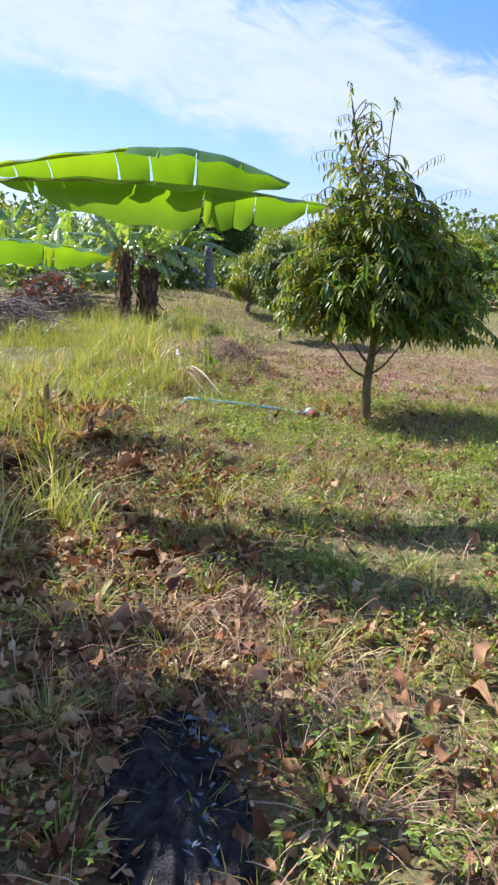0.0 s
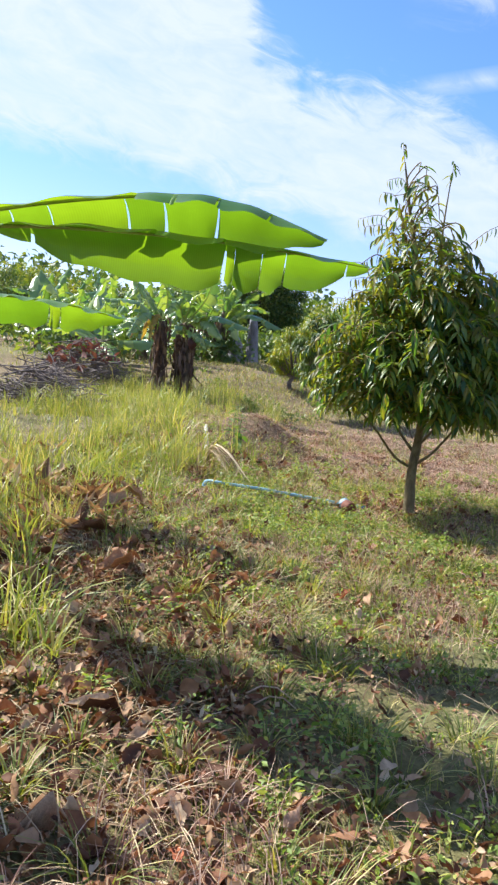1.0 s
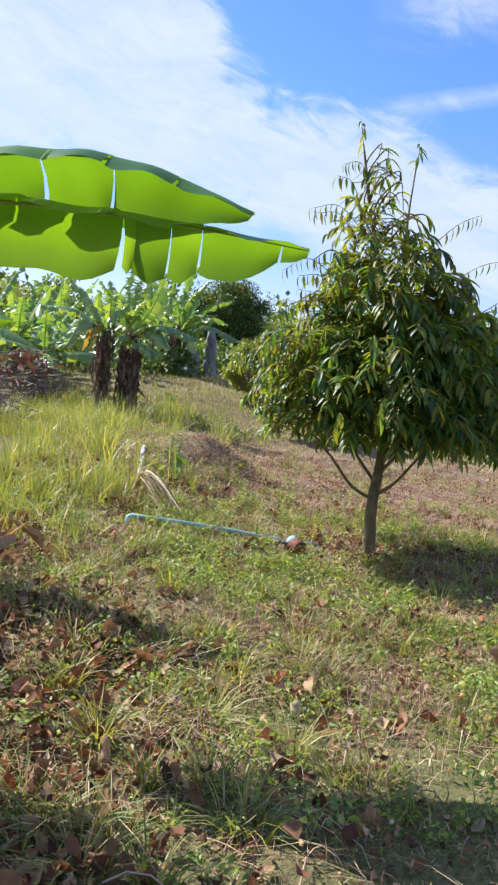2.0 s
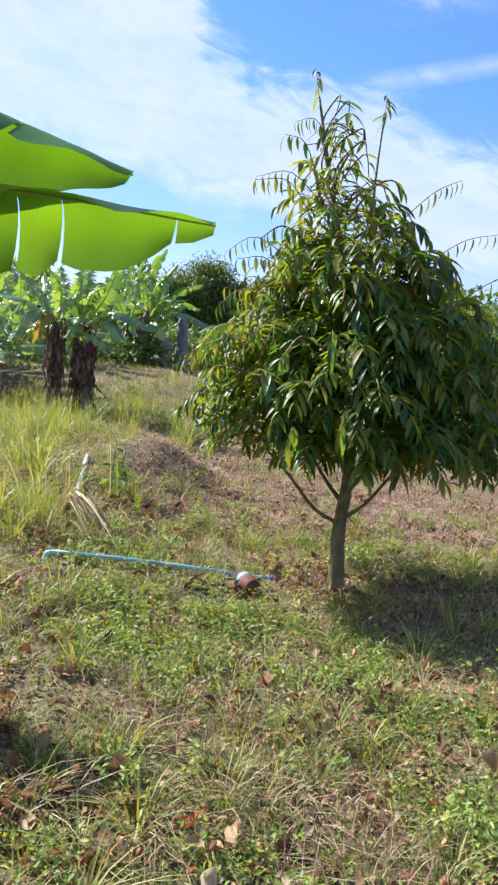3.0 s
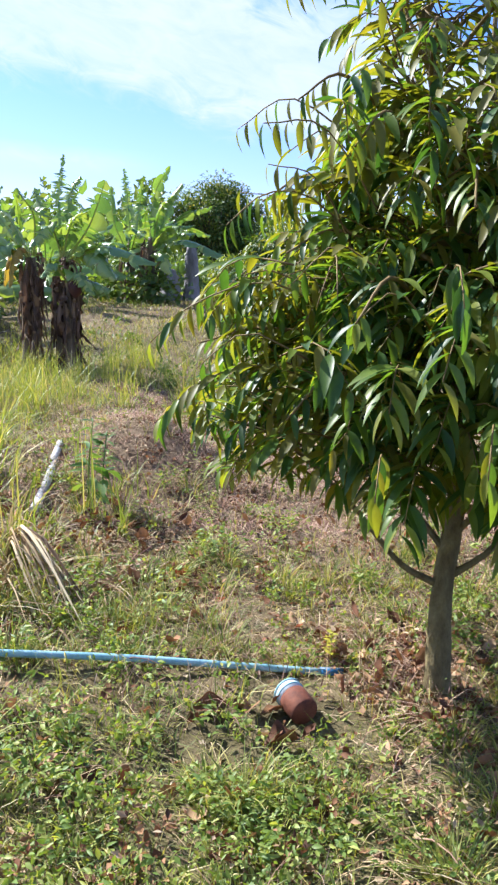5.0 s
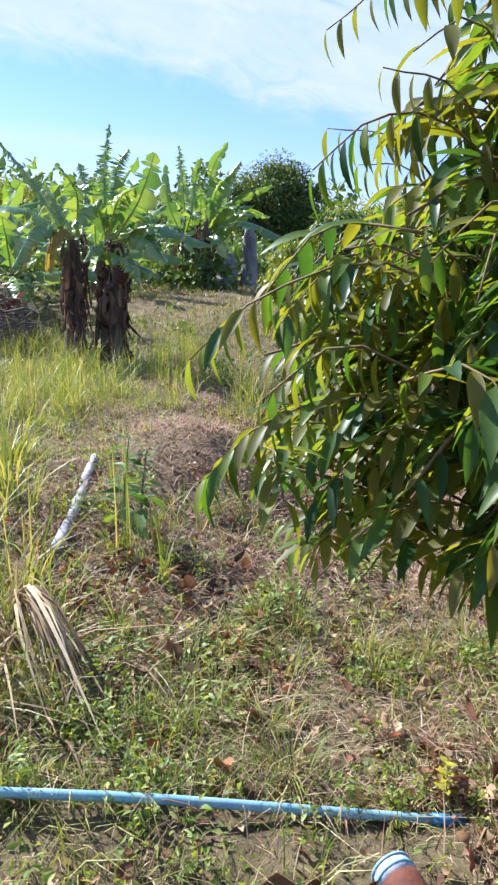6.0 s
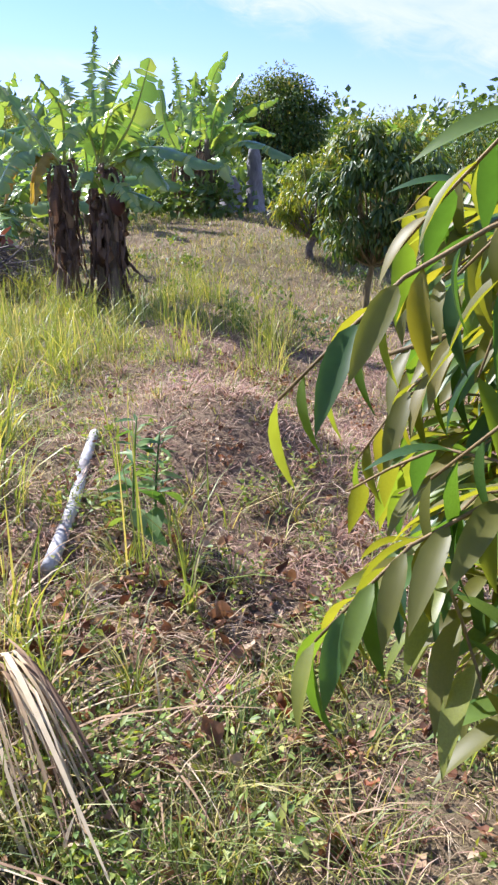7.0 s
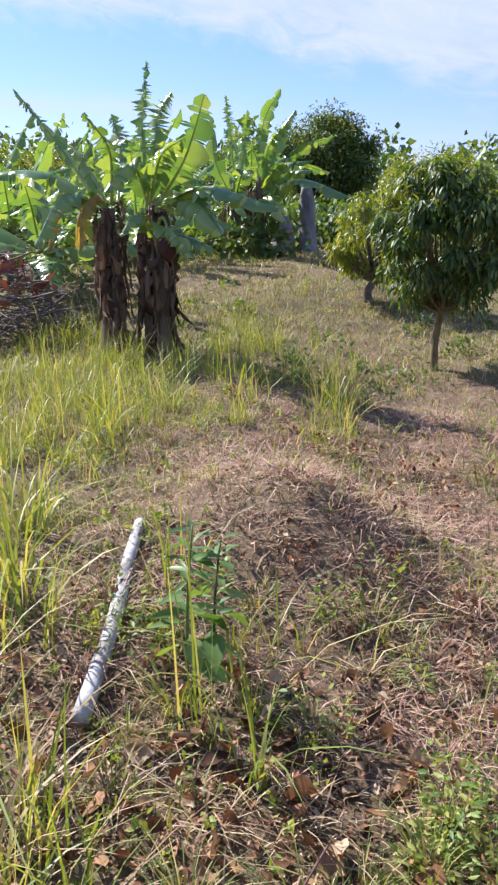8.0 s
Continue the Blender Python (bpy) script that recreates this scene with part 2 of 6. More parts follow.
M_TALL = leafy("tall_grass_blades", [(0.0, (0.16, 0.23, 0.05)), (0.45, (0.26, 0.325, 0.065)), (0.78, (0.39, 0.40, 0.105)), (1.0, (0.60, 0.50, 0.27))], 0.45, 0.40, (1.35, 1.2, 0.45), 0.12, 20, spec=0.4)
M_WEED = leafy("weed_leaf", [(0.0, (0.10, 0.175, 0.04)), (0.5, (0.21, 0.295, 0.065)), (1.0, (0.40, 0.42, 0.12))], 0.5, 0.35, (1.6, 1.5, 0.45), 0.15, 60, spec=0.35)
M_BROAD = leafy("broad_weed_leaf", [(0.0, (0.06, 0.14, 0.04)), (0.6, (0.12, 0.22, 0.055)), (1.0, (0.22, 0.30, 0.09))], 0.45, 0.32, (1.5, 1.5, 0.45), 0.2, 30)
M_TORN = leafy("torn_dry_banana", [(0.0, (0.13, 0.07, 0.04)), (0.4, (0.33, 0.19, 0.10)), (0.8, (0.50, 0.34, 0.19)), (1.0, (0.62, 0.49, 0.32))], 0.75, 0.2, (1.2, 1.0, 0.6), 0.35, 18, spec=0.3)
M_LITTER = leafy("dry_leaf", [(0.0, (0.08, 0.04, 0.026)), (0.3, (0.215, 0.095, 0.05)), (0.6, (0.36, 0.20, 0.105)), (0.82, (0.46, 0.31, 0.19)), (0.94, (0.60, 0.48, 0.34)), (1.0, (0.36, 0.10, 0.04))],
                 0.75, 0.18, (1.2, 0.9, 0.6), 0.45, 25, spec=0.3)
M_FOREST = leafy("far_foliage", [(0.0, (0.05, 0.10, 0.028)), (0.6, (0.10, 0.17, 0.04)), (1.0, (0.19, 0.25, 0.07))], 0.5, 0.34, (1.7, 1.5, 0.4), 0.15, 3)
M_MANGO = leafy("mango_leaf", [(0.0, (0.03, 0.075, 0.024)), (0.5, (0.07, 0.135, 0.03)), (0.85, (0.13, 0.19, 0.045)), (1.0, (0.27, 0.26, 0.09))], 0.46, 0.38, (1.8, 1.5, 0.35), 0.12, 30)
M_YOUNG = leafy("yellow_green_leaf", [(0.0, (0.10, 0.17, 0.025)), (0.6, (0.20, 0.26, 0.035)), (1.0, (0.34, 0.31, 0.06))], 0.4, 0.4, (1.6, 1.4, 0.3), 0.12, 30)
M_YELLOWGREEN = leafy("bright_sprig_leaf", [(0.0, (0.36, 0.38, 0.04)), (1.0, (0.55, 0.48, 0.06))], 0.5, 0.4, (1.3, 1.2, 0.3), 0.1, 30)
M_GREYSTICK = solid("grey_stick", (0.09, 0.07, 0.065), (0.23, 0.19, 0.17), 0.9, 14, 0.5, 0.01)
M_STUMP = solid("grey_weathered_wood", (0.12, 0.115, 0.125), (0.31, 0.30, 0.33), 0.9, 5, 0.8, 0.04, (1, 1, 0.35))
M_BLUE = solid("faded_blue_plastic", (0.16, 0.36, 0.46), (0.34, 0.52, 0.60), 0.45, 18, 0.1, 0.002, spec=0.5)
M_BLUECAP = solid("darker_blue_plastic", (0.03, 0.16, 0.36), (0.05, 0.22, 0.44), 0.4, 18, 0.1, 0.002)
M_RUST = solid("rust", (0.09, 0.026, 0.016), (0.19, 0.06, 0.03), 0.75, 25, 0.5, 0.004)
M_TINWHITE = solid("chipped_white_enamel", (0.45, 0.52, 0.60), (0.78, 0.80, 0.80), 0.45, 22, 0.3, 0.002)
M_PALE = solid("flaking_pale_grey_paint", (0.15, 0.12, 0.10), (0.60, 0.60, 0.60), 0.7, 9, 0.4, 0.004, fine=45)
M_ASH = solid("charred_ash", (0.016, 0.015, 0.018), (0.10, 0.095, 0.105), 1.0, 14, 1.0, 0.05, spec=0.05)
M_CLOTH = solid("blue_grey_scraps", (0.03, 0.045, 0.075), (0.17, 0.21, 0.27), 0.95, 12, 0.4, 0.004, spec=0.08)
M_RED = leafy("red_brown_leaves", [(0.0, (0.12, 0.04, 0.03)), (1.0, (0.26, 0.10, 0.06))], 0.8, 0.2, (1.2, 0.9, 0.6), 0.2, 10)
M_BUD = solid("banana_bud", (0.03, 0.010, 0.012), (0.08, 0.024, 0.024), 0.6, 9, 0.3, 0.01)


# ---- mesh helpers ----
def mesh_from(name, verts, quads=None, tris=None, mats=(), index=None, uv=None, smooth=True):
    """A mesh from arrays; index: the material of each face, quads first."""
    quads = np.zeros((0, 4), int) if quads is None or len(quads) == 0 else np.asarray(quads, int)
    tris = np.zeros((0, 3), int) if tris is None or len(tris) == 0 else np.asarray(tris, int)
    me = bpy.data.meshes.new(name)
    verts = np.asarray(verts, np.float32)
    me.vertices.add(len(verts))
    me.vertices.foreach_set("co", verts.ravel())
    loops = np.concatenate([quads.ravel(), tris.ravel()]).astype(np.int32)
    me.loops.add(len(loops))
    me.loops.foreach_set("vertex_index", loops)
    count = len(quads) + len(tris)
    me.polygons.add(count)
    start = np.concatenate([np.arange(len(quads)) * 4, len(quads) * 4 + np.arange(len(tris)) * 3]).astype(np.int32)
    me.polygons.foreach_set("loop_start", start)
    if index is not None:
        me.polygons.foreach_set("material_index", np.asarray(index, np.int32))
    me.polygons.foreach_set("use_smooth", np.full(count, smooth))
    if uv is not None:
        layer = me.uv_layers.new(name="UVMap")
        layer.data.foreach_set("uv", np.asarray(uv, np.float32)[loops].ravel())
    for m in mats:
        me.materials.append(m)
    me.update(calc_edges=True)
    me.validate()
    return me


def place(name, me, parent=None, label="", at=None):
    ob = new(name, me)
    if parent is not None:
        ob.parent = parent
    if at is not None:
        ob.location = at
    if label:
        ob["label"] = label
    return ob


def thing(name, at, label, category, group="", kind=""):
    ob = new(name)
    ob.location = at
    ob.empty_display_size = 0.1
    return tagged(ob, label, category, group, kind)


class Bag:
    """Collects pieces of mesh into one."""

    def __init__(self):
        self.v, self.q, self.t, self.uv, self.n = [], [], [], [], 0
        self.qi, self.ti = [], []

    def add(self, v, q=None, t=None, uv=None, mat=0):
        v = np.asarray(v, float)
        if q is not None and len(q):
            self.q.append(np.asarray(q, int) + self.n)
            self.qi.append(np.full(len(q), mat))
        if t is not None and len(t):
            self.t.append(np.asarray(t, int) + self.n)
            self.ti.append(np.full(len(t), mat))
        self.v.append(v)
        self.uv.append(np.zeros((len(v), 2)) if uv is None else np.asarray(uv, float))
        self.n += len(v)
        return self

    def mesh(self, name, *mats, smooth=True, uv=False):
        q = np.concatenate(self.q) if self.q else None
        t = np.concatenate(self.t) if self.t else None
        idx = np.concatenate([*self.qi, *self.ti]) if len(mats) > 1 else None
        return mesh_from(name, np.concatenate(self.v), q, t, mats, idx, np.concatenate(self.uv) if uv else None, smooth)


def curve_points(ctrl, n):
    """A smooth line through control points."""
    c = np.asarray(ctrl, float)
    c = np.vstack([2 * c[0] - c[1], c, 2 * c[-1] - c[-2]])
    out = []
    for s in np.linspace(0, len(c) - 3 - 1e-6, n):
        i, u = int(s), s - int(s)
        p0, p1, p2, p3 = c[i:i + 4]
        out.append(0.5 * (2 * p1 + (p2 - p0) * u + (2 * p0 - 5 * p1 + 4 * p2 - p3) * u * u + (3 * p1 - p0 - 3 * p2 + p3) * u ** 3))
    return np.array(out)


def tube(points, radii, sides=8, cap=True, knobbly=0.0, seed=0):
    p = np.asarray(points, float)
    r = np.broadcast_to(np.asarray(radii, float), len(p))
    d = np.gradient(p, axis=0)
    d /= np.linalg.norm(d, axis=1, keepdims=True) + 1e-9
    ref = np.array([0.0, 0, 1]) if abs(d[0, 2]) < 0.8 else np.array([1.0, 0, 0])
    a = np.cross(d, ref)
    a /= np.linalg.norm(a, axis=1, keepdims=True) + 1e-9
    b = np.cross(d, a)
    th = np.linspace(0, 2 * np.pi, sides, endpoint=False)
    rr = r[:, None] * np.ones(sides)
    if knobbly:
        g = np.random.default_rng(seed)
        rr = rr * (1 + knobbly * (g.random((len(p), sides)) - 0.5))
    v = p[:, None] + rr[..., None] * (np.cos(th)[None, :, None] * a[:, None] + np.sin(th)[None, :, None] * b[:, None])
    v = v.reshape(-1, 3)
    i, j = np.meshgrid(np.arange(len(p) - 1), np.arange(sides), indexing="ij")
    k = (j + 1) % sides
    q = np.stack([i * sides + j, i * sides + k, (i + 1) * sides + k, (i + 1) * sides + j], -1).reshape(-1, 4)
    t = []
    if cap:
        n = len(v)
        v = np.vstack([v, p[0], p[-1]])
        for j in range(sides):
            t.append((n, (j + 1) % sides, j))
            t.append((n + 1, (len(p) - 1) * sides + j, (len(p) - 1) * sides + (j + 1) % sides))
    return v, q, np.array(t).reshape(-1, 3)


def blades(px, py, h, w, lean, az, segs=3, z=None):
    """Grass blades as curved, tapering strips."""
    n = len(px)
    z = gz(px, py) - 0.012 if z is None else z
    t = np.linspace(0, 1, segs + 1)
    turn = az + RNG.normal(0, 0.6, n) + np.pi / 2
    rows = []
    for k, s in enumerate(t):
        out = h * lean * s ** 1.8
        c = np.stack([px + np.cos(az) * out, py + np.sin(az) * out, z + h * (s - 0.45 * np.minimum(lean, 1.6) * s ** 2.4)], -1)
        if k == segs:
            rows.append(c[:, None])
        else:
            half = (w * (1 - s) ** 0.6 / 2)[:, None] * np.stack([np.cos(turn), np.sin(turn), np.zeros(n)], -1)
            rows.append(np.stack([c - half, c + half], 1))
    v = np.concatenate(rows, 1)
    m = 2 * segs + 1
    base = (np.arange(n) * m)[:, None]
    q = np.concatenate([base + np.array([2 * k, 2 * k + 1, 2 * k + 3, 2 * k + 2]) for k in range(segs - 1)], 0)
    tr = base + np.array([2 * segs - 2, 2 * segs - 1, 2 * segs])
    return v.reshape(-1, 3), q, tr


def leaf_shape(widths, fold=0.25, droop=0.25, cup=0.0):
    """A leaf of unit length: u along, v across, then the lift off its plane by length and by width; a row of three points at each station."""
    us = np.linspace(0, 1, len(widths))
    v, q, t = [], [], []
    for u, w in zip(us, widths):
        low = -droop * u * u
        if w == 0:
            v.append((u, 0, low, 0))
        else:
            v += [(u, -w, low, fold * w + cup * w * w), (u, 0, low, 0), (u, w, low, fold * w + cup * w * w)]
    n, i = len(v), 0
    if widths[0] == 0:
        t += [(0, 2, 1), (0, 3, 2)]
        i = 1
    full = sum(w > 0 for w in widths)
    for k in range(full - 1):
        a = i + 3 * k
        q += [(a, a + 1, a + 4, a + 3), (a + 1, a + 2, a + 5, a + 4)]
    if widths[-1] == 0:
        a = i + 3 * (full - 1)
        t += [(a, a + 1, n - 1), (a + 1, a + 2, n - 1)]
    return np.array(v, float), np.array(q).reshape(-1, 4), np.array(t).reshape(-1, 3)


LEAF_FROND = leaf_shape([0, 0.72, 1.0, 1.0, 0.86, 0.5, 0], 0.42, 0.36)
LEAF_WEED = leaf_shape([0, 0.95, 0.8, 0], 0.3, 0.25)
LEAF_MID = leaf_shape([0, 0.9, 1.0, 0.55, 0], 0.3, 0.2)
LEAF_DIAMOND = (np.array([(0, 0, 0, 0), (0.45, -1, 0, 0.25), (1, 0, -0.15, 0), (0.45, 1, 0, 0.25)], float), np.zeros((0, 4), int), np.array([(0, 2, 1), (0, 3, 2)]))
LEAF_CURLED = leaf_shape([0, 0.75, 1.0, 0.9, 0.5, 0], 0.35, -0.35, 0.5)


def crumpled(shape, by, seed):
    """A leaf shape bent out of its regular form."""
    v, q, t = shape
    g = np.random.default_rng(seed)
    v = v.copy()
    v[:, 0] += g.normal(0, 0.05, len(v))
    v[:, 1] *= 1 + g.normal(0, 0.22, len(v))
    v[:, 3] += g.normal(0, by, len(v))
    return v, q, t


def rumpled(shape, seed):
    """A leaf shape with a soft wave along its edges and a bend to one side."""
    v, q, t = shape
    g = np.random.default_rng(seed)
    v = v.copy()
    a, b, c = g.uniform(0, 6.28, 3)
    v[:, 3] += 0.22 * np.sin(9 * v[:, 0] + a) * v[:, 1] + 0.12 * np.sin(5 * v[:, 0] + b)
    v[:, 1] = v[:, 1] * (1 + 0.14 * np.sin(13 * v[:, 0] + c)) + 0.5 * g.normal() * v[:, 0] * (1 - v[:, 0])
    return v, q, t


def unit(a):
    return a / (np.linalg.norm(a, axis=-1, keepdims=True) + 1e-9)


def scatter(shape, pos, along, normal, length, width):
    """Copies of a leaf shape at many places, as one mesh's arrays; width is half the leaf's width."""
    sv, sq, st = shape
    n, m = len(pos), len(sv)
    d = unit(along)
    side = unit(np.cross(normal, d))
    nor = np.cross(d, side)
    L, W = np.broadcast_to(length, n)[:, None, None], np.broadcast_to(width, n)[:, None, None]
    v = pos[:, None] + L * sv[None, :, 0:1] * d[:, None] + W * sv[None, :, 1:2] * side[:, None] \
        + (L * sv[None, :, 2:3] + W * sv[None, :, 3:4]) * nor[:, None]
    base = (np.arange(n) * m)[:, None, None]
    return v.reshape(-1, 3), (base + sq).reshape(-1, 4), (base + st).reshape(-1, 3)


def randdir(n, up=0.0):
    a = RNG.normal(size=(n, 3)) + np.array([0, 0, up])
    return unit(a)


# ---- the ground, one sheet to the horizon ----
def spread(lo, hi, d, far):
    mid = np.arange(lo, hi + d / 2, d)
    out = [d * 1.35 ** k for k in range(1, 40)]
    reach = np.cumsum(out)
    reach = reach[reach < far]
    return np.concatenate([lo - reach[::-1], mid, hi + reach])


def make_ground():
    xs, ys = spread(-5, 3.5, 0.07, 1500), spread(-8, 9.5, 0.07, 1500)
    X, Y = np.meshgrid(xs, ys)
    v = np.stack([X, Y, gz(X, Y)], -1).reshape(-1, 3)
    nx, ny = len(xs), len(ys)
    i, j = np.meshgrid(np.arange(ny - 1), np.arange(nx - 1), indexing="ij")
    a = i * nx + j
    q = np.stack([a, a + 1, a + nx + 1, a + nx], -1).reshape(-1, 4)
    ob = place("ground", mesh_from("ground", v, q, mats=[M_SOIL]))
    tagged(ob, "dry brown orchard soil with patchy straw and grass", "ground", kind="structure")


make_ground()


# ---- the durian tree ----
REACH_Z = [0.6, 0.85, 1.15, 1.6, 2.0, 2.3, 2.6, 2.9, 3.2]
REACH_R = [0.75, 0.98, 1.06, 0.98, 0.76, 0.52, 0.28, 0.12, 0.03]
# the looser shoulder on the side of the way
SHOULDER_Z, SHOULDER_R = [1.42, 1.54, 1.62, 1.95, 2.3], [1.15, 0.88, 0.69, 0.66, 0.52]


def durian_tree():
    root = thing("durian_tree", (0, 0, 0), "young durian tree with drooping glossy green and bronze leaves", "tree")
    g = np.random.default_rng(5)
    leader = curve_points([(0, 0, -0.06), (-0.005, 0.01, 0.2), (0.0, 0.04, 0.42), (0.04, 0.09, 0.75), (0.03, 0.13, 1.3), (-0.08, 0.2, 2.0), (-0.2, 0.26, 2.55), (-0.28, 0.3, 2.98)], 34)
    f = np.linspace(0, 1, 34)
    rad = 0.046 * (1 - f) ** 0.8 + 0.005 + 0.018 * np.exp(-f * 30)
    bag = Bag().add(*tube(leader, rad, 12, knobbly=0.10, seed=1))
    place("trunk", bag.mesh("trunk", M_BARK), root)
    second = curve_points([(0.0, 0.16, 1.5), (0.1, 0.22, 1.9), (0.09, 0.28, 2.4), (0.12, 0.32, 2.86)], 16)
    place("limb", Bag().add(*tube(second, np.linspace(0.02, 0.004, 16), 7)).mesh("limb", M_BARK), root)

    def axis(z):
        return np.array([np.interp(z, leader[:, 2], leader[:, i]) for i in range(3)])

    limbs = [
        [(-0.01, 0.04, 0.42), (-0.17, 0.02, 0.51), (-0.36, -0.03, 0.74), (-0.62, -0.1, 0.98), (-0.86, -0.14, 1.06)],
        [(0.02, 0.05, 0.45), (0.15, 0.02, 0.56), (0.31, -0.02, 0.78), (0.5, -0.1, 1.0), (0.8, -0.2, 1.08)],
        [(0.0, 0.06, 0.55), (-0.12, 0.14, 0.7), (-0.3, 0.3, 0.98), (-0.55, 0.55, 1.1)],
        [(0.03, 0.08, 0.6), (0.15, -0.04, 0.78), (0.33, -0.2, 0.98), (0.4, -0.55, 1.05)],
        [(0.04, 0.1, 0.72), (0.4, 0.1, 0.92), (0.8, 0.12, 0.93), (1.16, 0.1, 0.78)],
    ]
    n = 52
    for k in range(n):
        z = 1.02 + (k / (n - 1)) * 1.91
        a = k * 2.39996 + 0.5
        r = (np.interp(z, REACH_Z, REACH_R) - 0.06) * g.uniform(0.8, 1.05)
        out = np.array([math.cos(a), math.sin(a), 0])
        b = axis(max(z - 0.22, 0.6))
        c = np.array([b[0], b[1], 0]) * 0.6
        lift = g.uniform(-0.02, 0.06)
        while not (c[0] + out[0] * r > -0.95 + 0.2 * (c[1] + out[1] * r) and math.hypot(c[0] + out[0] * r + 0.98, c[1] + out[1] * r + 1.03) > 0.62):
            r -= 0.03
        while out[0] * r < -0.2 and r > np.interp(z, SHOULDER_Z, SHOULDER_R) + 0.03:
            r -= 0.03
        limbs.append([b, b + out * r * 0.4 + (0, 0, 0.14), c + out * r * 0.75 + (0, 0, z + lift), c + out * r + (0, 0, z - 0.07)])
    pos, along, nor, size, fixed = [], [], [], [], []

    def free(p):
        """Off the side where the way passes."""
        return p[0] > -0.955 + 0.2 * p[1] and math.hypot(p[0] + 0.98, p[1] + 1.03) > 0.62

    def dress(line, start, count, big=1.0, hanging=False, keep_all=False):
        """Leaves in two ranks along a shoot: some shoots spread like a frond, some hang like a curtain."""
        curtain = hanging or g.random() < 0.16
        for i, u in enumerate(np.linspace(start, 1, count)):
            p = np.array([np.interp(u, np.linspace(0, 1, len(line)), line[:, i]) for i in range(3)])
            d = line[min(int(u * (len(line) - 1)) + 1, len(line) - 1)] - line[max(int(u * (len(line) - 1)) - 1, 0)]
            d = d / (np.linalg.norm(d) + 1e-9)
            s = np.cross(d, (0, 0, 1))
            if np.linalg.norm(s) < 0.3:
                s = np.array([math.cos(i * 2.4), math.sin(i * 2.4), 0.0])
            s = s / (np.linalg.norm(s) + 1e-9) * (1 if i % 2 else -1)
            if curtain:
                hang, ln, out, wide = g.uniform(1.3, 3.0), g.uniform(0.085, 0.125), 0.4, 0.4
            else:
                hang, ln, out, wide = g.uniform(-0.1, 0.3) + 0.25 * u, g.uniform(0.095, 0.135) * (0.85 + 0.3 * math.sin(math.pi * u)), 0.7, 0.75
            if abs(d[2]) > 0.9:
                hang, out, wide = g.uniform(0.2, 1.3), 0.1, 1.0
            v = out * d + wide * s + g.normal(0, 0.08, 3) - np.array([0, 0, hang])
            pos.append(p)
            along.append(v)
            nor.append(np.array([0, 0, 1.0]) + 0.8 * d * min(hang, 1.2) + 0.3 * s + g.normal(0, 0.14, 3))
            size.append(big * ln)
            fixed.append(keep_all)

    for k, ctrl in enumerate(limbs):
        line = curve_points(ctrl, 14)
        size_l = np.linalg.norm(line[-1] - line[0])
        place("limb", Bag().add(*tube(line, np.linspace(0.006 + 0.009 * min(size_l, 1), 0.003, 14), 6)).mesh("limb", M_TWIG if k > 4 else M_BARK), root)
        dress(line, 0.45 if k > 4 else 0.65, 14)
    # fine shoots through the whole crown
    bag, made = Bag(), 0
    while made < 860:
        z = g.uniform(0.86, 2.8)
        r0 = np.interp(z, REACH_Z, REACH_R)
        if g.random() > (r0 / 1.06) ** 2.3 * (1 - 0.6 * float(step(1.7, 2.3, z))) + 0.012:
            continue
        a, r = g.uniform(0, 6.283), r0 * math.sqrt(g.uniform(0.12, 1.0))
        out = np.array([math.cos(a), math.sin(a), 0])
        r = r * (0.92 if out[0] > 0 and z > 1.3 else 1.0)
        c = axis(z) * (0.75, 0.75, 0)
        way = unit(out + g.normal(0, 0.35, 3) * (1, 1, 0.5) + np.array([0, 0, 0.12]))
        ln = g.uniform(0.25, 0.42)
        tip = c + out * r + (0, 0, z)
        if not free(tip) or tip[0] < -0.5 and z < 0.9 or tip[0] < -0.2 and math.hypot(tip[0], tip[1]) > np.interp(z, SHOULDER_Z, SHOULDER_R):
            continue
        tw = curve_points([tip - way * ln - (0, 0, 0.02), tip - way * ln * 0.45 + (0, 0, 0.05), tip - (0, 0, 0.07)], 6)
        if tw[0][2] < 1.5 or math.hypot(tw[0][0], tw[0][1]) < 0.95:
            bag.add(*tube(tw, np.linspace(0.0035, 0.0015, 6), 4))
        dress(tw, 0.1, 13)
        made += 1
    place("twig", bag.mesh("twig", M_TWIG), root)["kind"] = "stuff"
